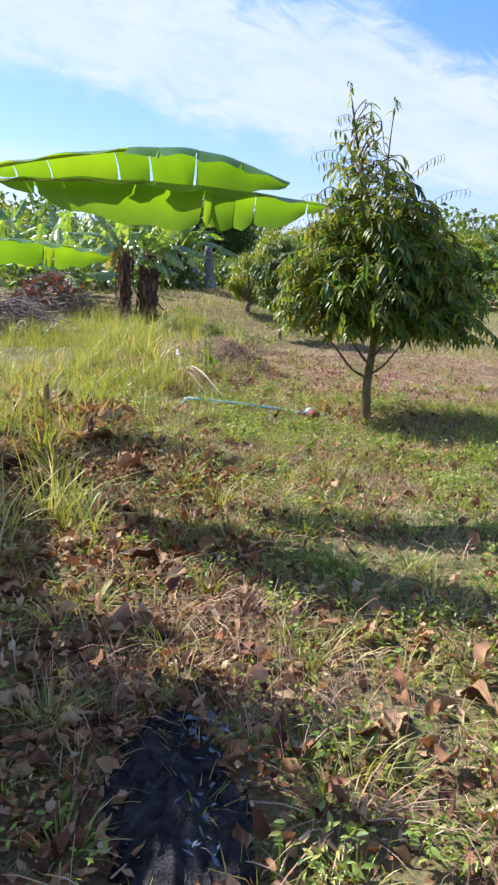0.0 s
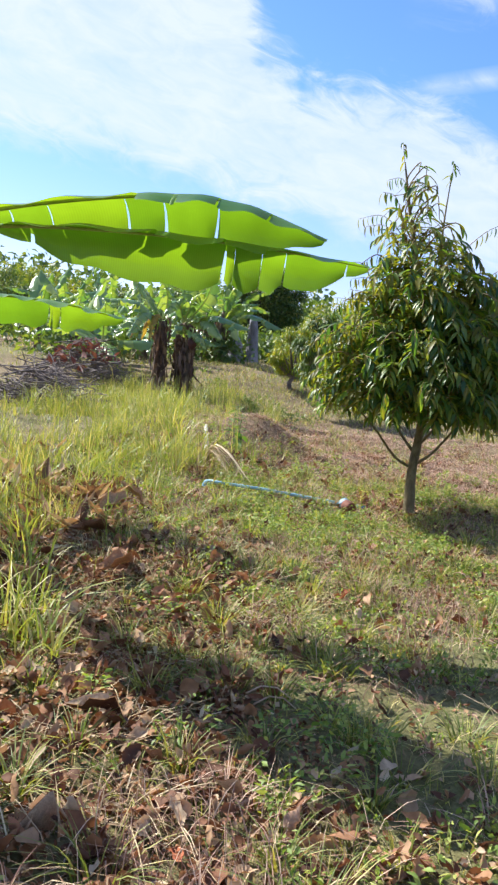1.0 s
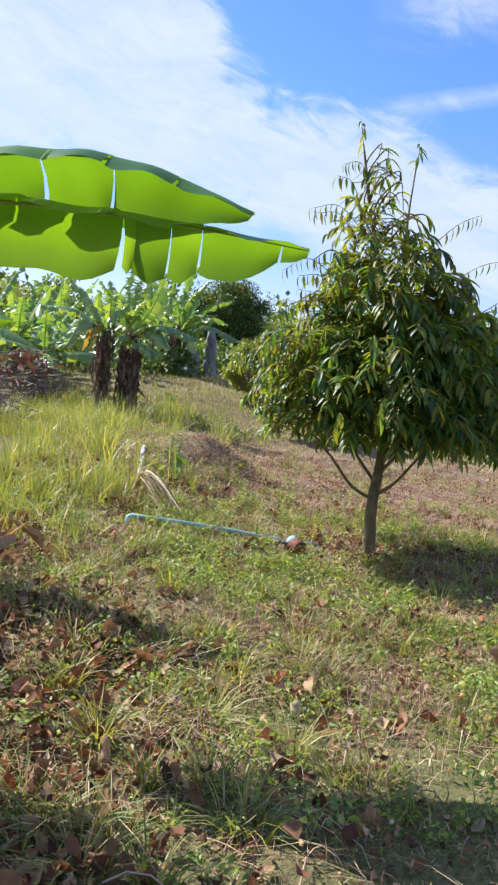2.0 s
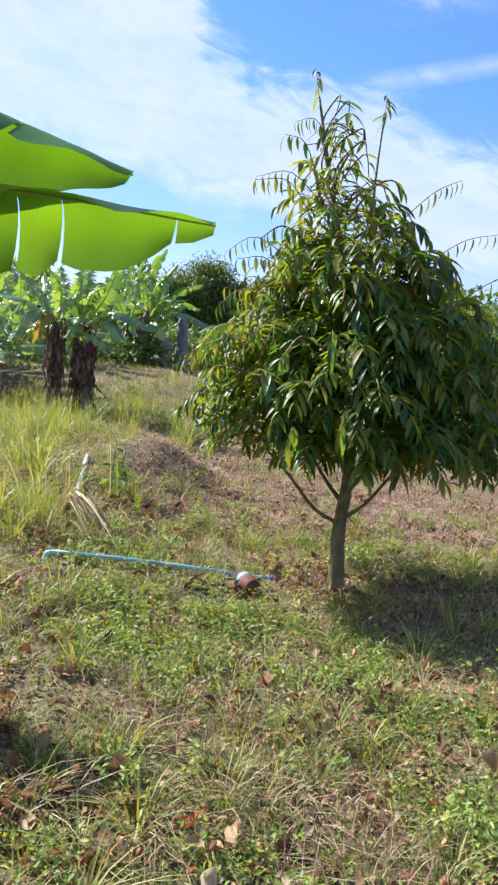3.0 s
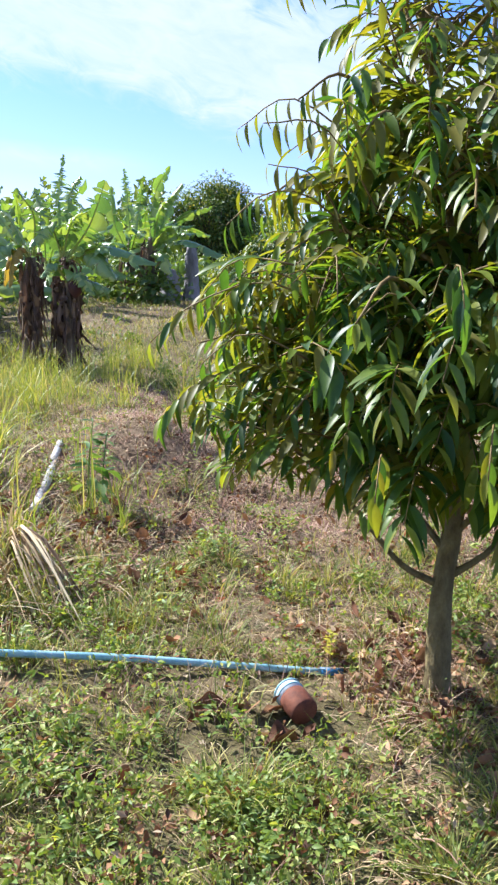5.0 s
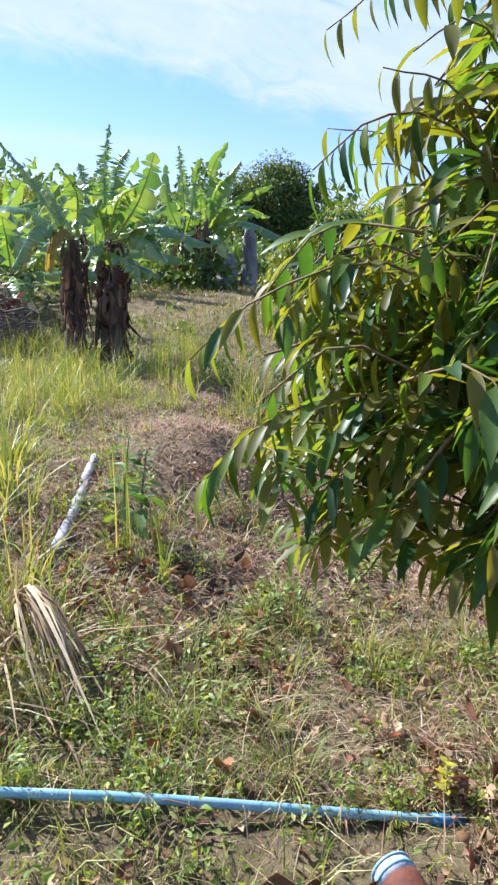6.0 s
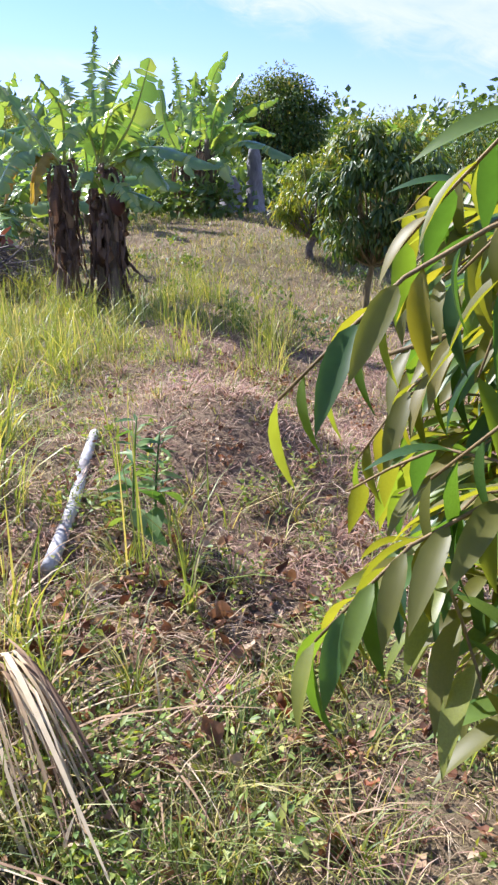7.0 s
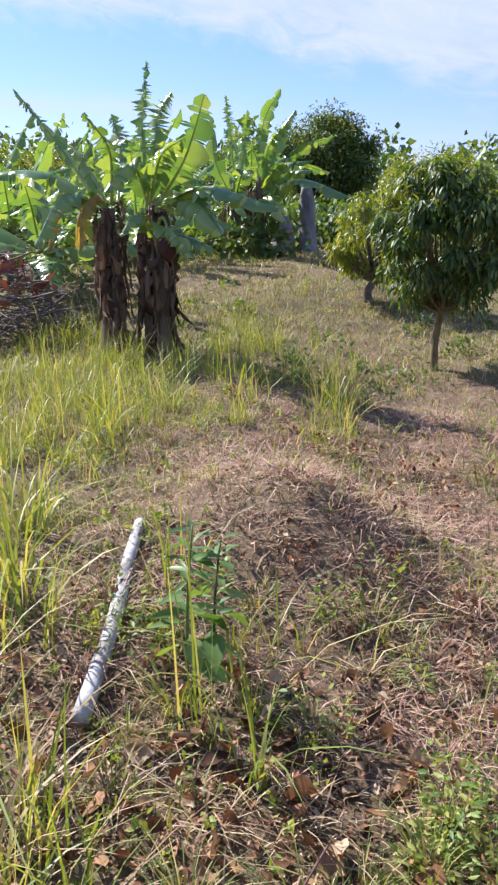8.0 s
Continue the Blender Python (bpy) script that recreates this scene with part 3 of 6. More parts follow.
    # slender shoots that stand out of the crown's top
    shoots = [[leader[-5], (-0.29, 0.3, 3.02), (-0.31, 0.3, 3.14)], [second[-3], (0.13, 0.33, 2.92), (0.13, 0.33, 3.02)],
              [(-0.2, 0.2, 2.3), (-0.42, 0.18, 2.5), (-0.63, 0.15, 2.46)], [(-0.3, 0.1, 1.9), (-0.6, 0.1, 2.1), (-0.79, 0.1, 2.0)],
              [(0.2, 0.2, 2.2), (0.42, 0.15, 2.42), (0.58, 0.12, 2.5)], [(0.35, 0.2, 1.95), (0.62, 0.15, 2.15), (0.84, 0.1, 2.2)],
              [(0.5, 0.1, 1.7), (0.82, 0.05, 1.93), (1.02, 0.05, 1.92)], [(-0.2, 0.28, 2.7), (-0.3, 0.2, 2.82), (-0.42, 0.2, 2.8)],
              [(-0.3, -0.1, 1.26), (-0.62, -0.24, 1.49), (-0.87, -0.32, 1.44), (-1.02, -0.35, 1.31)], [(-0.3, -0.15, 1.03), (-0.62, -0.28, 1.24), (-0.86, -0.34, 1.2), (-0.985, -0.36, 1.08)], [(-0.3, 0.1, 1.1), (-0.6, 0.12, 1.3), (-0.82, 0.12, 1.24), (-0.93, 0.12, 1.1)],
              [(-0.25, -0.05, 1.5), (-0.52, -0.2, 1.74), (-0.68, -0.26, 1.76), (-0.8, -0.3, 1.66)], [(0.6, -0.05, 1.0), (0.9, -0.08, 1.02), (1.1, -0.1, 0.9), (1.2, -0.1, 0.8)],
              [(-0.25, -0.1, 2.1), (-0.44, -0.5, 2.3), (-0.62, -0.74, 2.26)], [(-0.3, -0.2, 1.66), (-0.52, -0.5, 1.9), (-0.69, -0.7, 1.88)], [(-0.25, 0.0, 2.35), (-0.36, -0.1, 2.6), (-0.48, -0.2, 2.62)],
              [(-0.4, 0.1, 1.5), (-0.6, 0.12, 1.76), (-0.78, 0.14, 1.8)], [(-0.35, -0.1, 1.5), (-0.52, -0.2, 1.8), (-0.68, -0.28, 1.84)], [(-0.4, 0.25, 1.5), (-0.56, 0.3, 1.72), (-0.7, 0.32, 1.74)]]
    for ctrl in shoots:
        line = curve_points(ctrl, 9)
        place("limb", Bag().add(*tube(line, np.linspace(0.004, 0.0015, 9), 4)).mesh("limb", M_TWIG), root)
        if len(ctrl) == 4:
            dress(line, 0.05, 25, 0.95)
            dress(line[3:], 0.2, 10, 0.95, True, True)
        else:
            dress(line, 0.35, 8, 0.8, True, True)
    pos, along, nor, size = np.array(pos), unit(np.array(along)), np.array(nor), np.array(size)
    size = size * np.where((pos[:, 0] < -0.5) & (pos[:, 1] < 0), 0.86, 1.0)
    tip_x = pos[:, 0] + along[:, 0] * size
    keep = (np.minimum(pos[:, 0], tip_x) > -0.945 + 0.2 * pos[:, 1]) & (pos[:, 2] - size * np.maximum(-along[:, 2], 0) > 0.76 + 0.03 * (pos[:, 0] < -0.55) + 0.13 * ((pos[:, 0] < -0.5) & (pos[:, 1] < -0.25))) \
        & (np.hypot(pos[:, 0] + 0.98, pos[:, 1] + 1.03) > np.where(pos[:, 2] > 1.42, 0.78, 0.5))
    keep &= (pos[:, 0] > -0.2) | (np.hypot(pos[:, 0], pos[:, 1]) < np.interp(pos[:, 2], SHOULDER_Z, SHOULDER_R))
    loose = 0.75 * step(2.12, 2.5, pos[:, 2]) + 0.4 * step(1.5, 1.62, pos[:, 2]) * step(0.35, 0.6, -pos[:, 0])
    keep &= g.random(len(pos)) > loose
    keep |= np.array(fixed)
    pos, along, nor, size = pos[keep], along[keep], nor[keep], size[keep]
    near = np.flatnonzero((pos[:, 0] < -0.5) & (pos[:, 1] < 0.1))[:300]
    rest = np.setdiff1d(np.arange(len(pos)), near)
    # bronze leaves throughout; extra ones at the left put backlit glow into the colour
    tone = g.random(len(pos)) - 0.30 * (pos[:, 0] < -0.5) - 0.28 * (pos[:, 2] > 1.8)
    bag = Bag()
    for some, m in ((rest[tone[rest] >= 0.17], 0), (rest[tone[rest] < 0.17], 1)):
        bag.add(*scatter(LEAF_FROND, pos[some], along[some], nor[some], size[some], size[some] * 0.125), mat=m)
    crown = place("crown", bag.mesh("crown", M_DURIAN, M_BRONZE), root)
    crown["kind"] = "stuff"
    one = scatter(LEAF_FROND, np.zeros((1, 3)), np.array([[1.0, 0, 0]]), np.array([[0, 0, 1.0]]), np.array([1.0]), np.array([0.125]))
    green, bronze = Bag().add(*one).mesh("leaf", M_DURIAN), Bag().add(*one).mesh("leaf", M_BRONZE)
    for i in near:
        d = along[i]
        s = unit(np.cross(nor[i], d))
        w = np.cross(d, s)
        m = Matrix((d, s, w)).transposed().to_4x4()
        ob = place("leaf", green if tone[i] >= 0.17 else bronze, root)
        ob.matrix_basis = Matrix.Translation(pos[i]) @ m @ Matrix.Scale(size[i], 4)
    return root


durian_tree()


# ---- bananas ----
def banana_leaf(root, ctrl, width, droop, tears, mat, seed, label="", shred=0.0, rib=True, near=False, t0=0.13, roll=0.0):
    """One leaf: a blade on each side of its midrib, torn across into strips, and the midrib under it."""
    g = np.random.default_rng(seed)
    n = 40
    mid = curve_points(ctrl, n)
    ts = np.linspace(0, 1, n)
    d = unit(np.gradient(mid, axis=0))
    up = np.array([0, 0, 1.0])
    side = np.cross(d, up)
    bad = np.linalg.norm(side, axis=1) < 0.15
    side[bad] = np.array([math.cos(seed), math.sin(seed), 0])
    side = unit(side)
    if roll:
        flat = unit(np.cross(d, (0, 1.0, 0)))
        side = unit(math.cos(roll) * side + math.sin(roll) * flat * np.sign(np.sum(flat * side, axis=1, keepdims=True) + 1e-6))
    nor = np.cross(side, d)
    bag = Bag()
    at = lambda arr, t: np.stack([np.interp(t, ts, arr[:, i]) for i in range(3)], -1)
    across = 5
    droops = droop if isinstance(droop, tuple) else (droop, droop)
    widths = width if isinstance(width, tuple) else (width, width)
    for sgn, droop_s, wide in zip((-1, 1), droops, widths):
        cuts = np.sort(np.concatenate([[t0, 1.0], g.uniform(t0 + 0.04, 0.97, tears)]))
        for ta, tb in zip(cuts[:-1], cuts[1:]):
            if tb - ta < 0.008:
                continue
            m = max(3, int((tb - ta) * (70 if near else 24)))
            t = np.linspace(ta, tb, m)
            calm = 0.45 if near else 1.0
            tilt = droop_s * (1 + calm * g.normal(0, 0.10 + shred)) + calm * g.normal(0, 0.06 + 1.1 * shred)
            short = 1 - min(abs(g.normal(0, 0.04 + shred * 0.7)), 0.6)
            x = np.clip((t - t0) / (1 - t0), 0, 1)
            w = wide * np.sin(np.pi * ((0.03 + 0.955 * x) ** 1.12 if near else (0.06 + 0.93 * x) ** 0.8)).clip(0, 1) ** (0.72 if near else 0.5) * short * (1 - (1 - x) ** 14)
            ends = np.minimum(t - ta, tb - t) / (0.5 * (tb - ta) + 1e-9)
            pm, ps, pn = at(mid, t), unit(at(side, t)), unit(at(nor, t))
            rows = []
            for c in np.linspace(0, 1, across):
                ang = tilt * (0.25 + 0.75 * c) + 0.05 * math.sin(7 * ta + 3 * c)
                wave = 0.012 * np.sin(t * 55 + seed) * c
                ww = w * c * (1 - ((0.13 if near else 0.10) + 1.6 * shred) * c * (1 - ends.clip(0, 0.4) / 0.4) ** 2)
                pull = at(mid, np.clip(t + (0.5 * (ta + tb) - t) * 0.05 * c, 0, 1)) - pm
                rows.append(pm + pull + ps * (sgn * ww * math.cos(ang))[:, None] - pn * (ww * math.sin(ang) + wave)[:, None] + pn * 0.01)
            v = np.stack(rows, 1).reshape(-1, 3)
            i, j = np.meshgrid(np.arange(m - 1), np.arange(across - 1), indexing="ij")
            a = i * across + j
            q = np.stack([a, a + 1, a + across + 1, a + across], -1).reshape(-1, 4)
            uv = np.stack([np.repeat(t, across), np.tile(np.linspace(0, 1, across), m)], -1)
            bag.add(v, q, uv=uv)
    leaf = place("leaf", bag.mesh("leaf", mat, uv=True), root, label)
    if rib:
        r = np.interp(ts, [0, 0.12, 1], [0.024, 0.016, 0.003]) * (0.6 + widths[0])
        place("midrib", Bag().add(*tube(mid, r, 6)).mesh("midrib", M_MIDRIB if mat is not M_BANANA_DRY else M_BANANA_DRY), leaf)
    return leaf


def stem_part(root, top, r, seed):
    g = np.random.default_rng(seed)
    t = np.asarray(top, float)
    line = curve_points([(0, 0, -0.1), t * 0.35 + g.normal(0, 0.015, 3), t * 0.7 + g.normal(0, 0.015, 3), t], 16)
    rad = r * np.interp(np.linspace(0, 1, 16), [0, 0.12, 0.5, 1], [1.35, 1.0, 0.72, 0.5])
    bag = Bag().add(*tube(line, rad, 14, knobbly=0.14, seed=seed))
    # old leaf sheaths wrapped round it
    for k in range(9):
        a, z0 = g.uniform(0, 6.28), g.uniform(0.0, 0.6)
        seg = curve_points([line[int(z0 * 15)], line[min(int(z0 * 15) + 5, 15)]], 6) + np.array([math.cos(a), math.sin(a), 0]) * r * np.linspace(0.55, 0.75, 6)[:, None]
        bag.add(*tube(seg, r * np.linspace(0.42, 0.08, 6), 9, knobbly=0.2, seed=seed + k))
    return place("pseudostem", bag.mesh("pseudostem", M_STEM), root)


def arch_leaves(root, base, rows, seed):
    """Single leaves by three places on the midrib, half width, roll towards the way, droop, tears and shredding."""
    for k, (a, b, c, w, roll, dr, tears, shred) in enumerate(rows):
        pts = [np.array(p) - np.array(base) for p in (a, b, c)]
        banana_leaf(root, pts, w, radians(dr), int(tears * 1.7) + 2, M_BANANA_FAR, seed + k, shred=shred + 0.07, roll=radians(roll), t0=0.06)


def banana_plant(at, top, r, leaves, seed, label, dry=5, mat=None, group=""):
    """leaves: rows of azimuth, start elevation, length, bend, half width, droop and tears, from the stem's head."""
    root = thing("banana_plant", at, label, "banana plant", group)
    g = np.random.default_rng(seed)
    stem_part(root, top, r, seed)
    head = np.asarray(top, float)
    for k, (a, e, ln, bend, w, dr, tears) in enumerate(leaves):
        a, e, bend = radians(a), radians(e), radians(bend)
        p, pts = head - (0, 0, 0.05), []
        for s in range(5):
            pts.append(p)
            ang = e - bend * (s / 4) ** 1.3
            p = p + np.array([math.cos(a) * math.cos(ang), math.sin(a) * math.cos(ang), math.sin(ang)]) * ln / 4
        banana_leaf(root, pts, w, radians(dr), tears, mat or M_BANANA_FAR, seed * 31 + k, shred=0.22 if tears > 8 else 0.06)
    for k in range(dry * (4 if dry > 4 else 2)):
        a, z = g.uniform(0, 6.28), g.uniform(0.5, 1.0)
        o = np.array([math.cos(a), math.sin(a), 0])
        b = head * z
        ln = min(head[2] * g.uniform(0.35, 0.9), b[2] - 0.02)
        side_s = g.normal(0, 0.08, 3) * (1, 1, 0)
        pts = [b, b + o * r * 1.3 + (0, 0, 0.05), b + o * r * g.uniform(0.9, 2.0) - (0, 0, ln * 0.5), b + side_s + o * r * g.uniform(0.7, 2.6) - (0, 0, ln)]
        banana_leaf(root, pts, g.uniform(0.035, 0.085), radians(g.uniform(30, 120)), 8, M_BANANA_DRY, seed * 77 + k, "withered brown leaf hanging down", shred=0.3, rib=False)
    return root


def fan(g, n, length, width, low=15, high=80):
    """A banana's usual crown: young leaves upright, older ones arching out."""
    rows = []
    for k in range(n):
        f = k / max(n - 1, 1)
        rows.append((k * 137.5 + g.uniform(-25, 25), high - (high - low) * f ** 0.8, length * g.uniform(0.8, 1.1), g.uniform(30, 75) * (0.4 + 0.6 * f), width * g.uniform(0.8, 1.1),
                     g.uniform(15, 55), int(g.integers(6, 24))))
    return rows


def near_banana():
    """The plant whose long leaves reach over the way."""
    base = G(-3.7, -2.3)
    root = thing("banana_plant", base, "banana plant with long torn sunlit leaves reaching over the way", "banana plant")
    b = np.array(base)
    top = np.array([0.15, 0.0, 1.45])
    stem_part(root, top, 0.11, 3)
    W = lambda *p: [top] + [np.array(q) - b for q in p]
    banana_leaf(root, W((-3.0, -2.5, 1.79), (-2.5, -2.54, 1.85), (-1.83, -2.55, 1.85), (-1.22, -2.53, 1.82), (-0.70, -2.50, 1.765)), (0.29, 0.32), (radians(66), radians(9)), 6, M_BANANA, 21, near=True, t0=0.30)
    banana_leaf(root, W((-3.0, -2.4, 1.85), (-2.58, -2.48, 1.96), (-1.85, -2.54, 2.05), (-1.38, -2.55, 2.03), (-0.93, -2.55, 1.88)), (0.31, 0.27), (radians(58), radians(16)), 5, M_BANANA, 22, near=True, t0=0.27)
    banana_leaf(root, W((-3.45, -1.9, 1.55), (-3.05, -1.55, 1.53), (-2.6, -1.5, 1.5), (-2.2, -1.48, 1.43)), 0.24, (radians(62), radians(5)), 5, M_BANANA, 23, near=True)
    banana_leaf(root, W((-3.9, -2.9, 1.9), (-4.1, -3.9, 2.1), (-4.2, -4.6, 1.8)), 0.34, radians(35), 7, M_BANANA, 24, near=True)
    banana_leaf(root, W((-3.75, -3.2, 1.9), (-3.75, -4.0, 2.05), (-3.7, -4.6, 1.8)), 0.30, radians(30), 7, M_BANANA, 25, near=True)
    banana_leaf(root, W((-4.2, -2.6, 2.1), (-4.9, -2.7, 2.3), (-5.6, -2.7, 2.0)), 0.34, radians(35), 7, M_BANANA, 26)
    banana_leaf(root, W((-3.45, -2.6, 2.3), (-3.2, -2.8, 2.8), (-2.5, -3.2, 3.0)), 0.33, radians(12), 7, M_BANANA, 27, near=True)
    for k in range(5):
        a = k * 1.3
        o = np.array([math.cos(a), math.sin(a), 0])
        banana_leaf(root, [top, top + o * 0.2 + (0, 0, 0.05), top + o * 0.26 - (0, 0, 0.5), top + o * 0.2 - (0, 0, 1.0)], 0.1, radians(70), 5, M_BANANA_DRY, 90 + k,
                    "withered brown leaf hanging down", shred=0.2, rib=False)

    base = G(-4.5, -4.6)
    root = thing("banana_plant", base, "banana plant shading the ash heap with broad leaves", "banana plant")
    b = np.array(base)
    stem_part(root, top, 0.11, 8)
    banana_leaf(root, W((-4.0, -4.4, 1.9), (-3.5, -4.15, 1.95), (-2.95, -4.0, 1.85)), 0.30, radians(20), 6, M_BANANA, 31, near=True)
    banana_leaf(root, W((-4.0, -4.6, 1.9), (-3.3, -4.55, 2.02), (-2.42, -4.5, 1.88)), 0.34, radians(15), 6, M_BANANA, 32, near=True)
    banana_leaf(root, W((-4.1, -4.8, 1.85), (-3.3, -4.95, 1.98), (-2.35, -4.95, 1.87)), 0.34, radians(15), 6, M_BANANA, 33, near=True)
    banana_leaf(root, W((-4.5, -5.1, 1.9), (-4.6, -5.8, 2.1), (-4.7, -6.4, 1.8)), 0.34, radians(20), 6, M_BANANA, 34)
    banana_leaf(root, W((-4.9, -4.4, 2.0), (-5.5, -4.2, 2.2), (-6.1, -4.0, 1.9)), 0.34, radians(25), 6, M_BANANA, 35)


def banana_clumps():
    g = np.random.default_rng(17)
    grp = "bananas with withered brown skirts"
    # the nearer clump
    base = G(-3.30, 6.15)
    plant = banana_plant(base, (0.02, 0.0, 1.22), 0.10, [], 41, "banana plant with brown skirt of withered leaves and shredded crown", 6, group=grp)
    arch_leaves(plant, base, [((-3.4, 6.15, 1.76), (-3.72, 6.25, 2.2), (-4.09, 6.35, 2.62), 0.11, 40, 50, 12, 0.2), ((-3.36, 6.15, 1.72), (-3.71, 5.95, 1.94), (-4.2, 5.85, 1.94), 0.19, 0, 45, 5, 0.05),
                              ((-3.35, 6.15, 1.72), (-3.54, 5.85, 1.75), (-3.74, 5.7, 1.39), 0.20, 30, 35, 9, 0.1), ((-3.2, 6.15, 1.7), (-3.31, 6.65, 2.22), (-3.4, 6.75, 2.45), 0.15, 60, 30, 16, 0.25),
                              ((-3.25, 6.15, 1.7), (-3.2, 6.0, 2.1), (-3.34, 5.85, 2.35), 0.15, 50, 35, 12, 0.15), ((-3.3, 6.2, 1.7), (-3.6, 6.4, 2.1), (-3.8, 6.5, 2.2), 0.16, 50, 40, 12, 0.2)], 410)
    for i, (a, ln) in enumerate([(3.5, 0.5), (4.3, 0.36), (2.7, 0.4)]):
        o, head = np.array([math.cos(a), math.sin(a), 0]), np.array([0.02, 0.0, 1.2])
        banana_leaf(plant, [head, head + o * ln * 0.4 + (0, 0, 0.12), head + o * ln * 0.8 + (0, 0, 0.0), head + o * ln - (0, 0, 0.3)], 0.11, radians(45), 8, M_BANANA_YELLOW, 900 + i, "yellowing leaf bent down", shred=0.15)
    base = G(-2.94, 6.15)
    plant = banana_plant(base, (0.04, 0.0, 1.18), 0.105, [], 42, "stout banana plant with dark withered skirt and pale torn leaves", 6, group=grp)
    arch_leaves(plant, base, [((-2.96, 6.15, 1.66), (-2.97, 6.15, 2.24), (-2.92, 6.2, 2.75), 0.12, 75, 12, 26, 0.3), ((-2.86, 6.15, 1.7), (-2.61, 6.05, 2.03), (-2.43, 6.0, 2.47), 0.20, 65, 14, 9, 0.09),
                              ((-2.94, 6.15, 1.68), (-3.04, 6.05, 1.99), (-3.2, 5.85, 1.78), 0.17, 55, 30, 6, 0.08), ((-2.94, 6.15, 1.68), (-2.78, 5.95, 2.03), (-2.57, 5.85, 2.15), 0.15, 25, 45, 7, 0.08),
                              ((-2.86, 6.15, 1.68), (-2.39, 5.85, 1.79), (-1.84, 5.65, 1.62), 0.17, 0, 40, 4, 0.04), ((-2.88, 6.15, 1.66), (-2.52, 5.85, 1.7), (-2.27, 5.65, 1.45), 0.19, 30, 40, 5, 0.05),
                              ((-2.9, 6.15, 1.7), (-2.9, 6.35, 2.32), (-2.78, 6.4, 2.55), 0.15, 75, 25, 16, 0.25), ((-2.9, 6.15, 1.68), (-2.72, 6.3, 2.0), (-2.6, 6.3, 2.25), 0.17, 60, 30, 8, 0.1)], 420)
    base = G(-2.84, 5.98)
    plant = banana_plant(base, (0.0, 0.0, 1.05), 0.06, [], 44, "young banana plant with hanging dark red flower bud", 5, group=grp)
    arch_leaves(plant, base, [((-2.84, 5.98, 1.45), (-2.61, 5.88, 1.44), (-2.33, 5.75, 1.33), 0.15, 20, 45, 5, 0.06), ((-2.84, 5.98, 1.45), (-2.7, 5.8, 1.5), (-2.5, 5.7, 1.28), 0.13, 40, 35, 5, 0.08),
                              ((-2.84, 5.98, 1.4), (-2.95, 5.8, 1.6), (-3.05, 5.7, 1.45), 0.12, 40, 35, 8, 0.1)], 440)
    stalk = curve_points([(0.0, 0.0, 1.02), (0.04, -0.04, 1.14), (0.09, -0.07, 1.1), (0.1, -0.08, 0.98)], 8)
    place("bud_stalk", Bag().add(*tube(stalk, 0.012, 6)).mesh("bud_stalk", M_MIDRIB), plant)
    t = np.linspace(0, 1, 9)
    place("flower_bud", Bag().add(*tube(np.stack([np.full(9, 0.1), np.full(9, -0.08), 1.02 - 0.22 * t], -1), 0.08 * np.sin(np.pi * (0.08 + 0.9 * t)) ** 0.8, 10)).mesh("flower_bud", M_BUD), plant, "dark maroon flower bud")
    # the farther clump
    grp = "bananas in the farther clump"
    base = G(-3.42, 13.1)
    plant = banana_plant(base, (0.03, 0.0, 1.15), 0.11, [], 51, "banana plant with upright shredded leaf and broad lower leaves", 4, group=grp)
    arch_leaves(plant, base, [((-3.38, 13.1, 1.95), (-3.45, 13.1, 2.84), (-3.51, 13.1, 3.47), 0.16, 75, 15, 24, 0.3), ((-3.45, 13.1, 1.9), (-3.67, 12.9, 2.49), (-3.72, 12.9, 3.13), 0.15, 75, 10, 4, 0.04),
                              ((-3.4, 13.1, 1.9), (-3.61, 12.7, 2.09), (-3.9, 12.4, 1.81), 0.24, 10, 45, 5, 0.05), ((-3.38, 13.1, 1.95), (-3.25, 13.3, 2.79), (-3.2, 13.3, 3.27), 0.17, 60, 30, 10, 0.15),
                              ((-3.4, 13.1, 1.9), (-3.2, 12.7, 2.3), (-3.05, 12.5, 2.2), 0.22, 40, 30, 6, 0.08), ((-3.4, 13.1, 1.85), (-3.3, 12.6, 1.95), (-3.1, 12.3, 1.6), 0.2, 20, 40, 6, 0.08)], 510)
    base = G(-3.0, 13.1)
    plant = banana_plant(base, (0.0, 0.0, 1.2), 0.11, [], 52, "tall banana plant with fanned green leaves", 4, group=grp)
    arch_leaves(plant, base, [((-3.02, 13.1, 1.95), (-2.93, 13.1, 3.0), (-2.64, 13.1, 3.53), 0.17, 60, 30, 7, 0.06), ((-2.98, 13.1, 1.95), (-2.38, 12.8, 2.58), (-1.81, 12.7, 2.77), 0.17, 30, 35, 9, 0.1),
                              ((-2.98, 13.1, 1.95), (-2.64, 12.7, 2.36), (-2.1, 12.5, 2.42), 0.17, 20, 40, 7, 0.08), ((-2.98, 13.1, 1.9), (-2.31, 12.6, 2.16), (-1.5, 12.3, 1.86), 0.27, 0, 40, 6, 0.05),
                              ((-3.0, 13.1, 1.95), (-2.67, 13.3, 2.88), (-2.44, 13.4, 3.25), 0.18, 55, 30, 9, 0.12), ((-3.0, 13.1, 1.95), (-2.8, 12.9, 2.7), (-2.5, 12.8, 2.95), 0.18, 40, 35, 8, 0.1),
                              ((-3.0, 13.1, 1.9), (-2.5, 13.4, 2.4), (-1.9, 13.6, 2.3), 0.22, 20, 35, 7, 0.08), ((-3.0, 13.1, 1.85), (-2.75, 12.6, 1.9), (-2.5, 12.4, 1.5), 0.2, 30, 40, 5, 0.08)], 520)
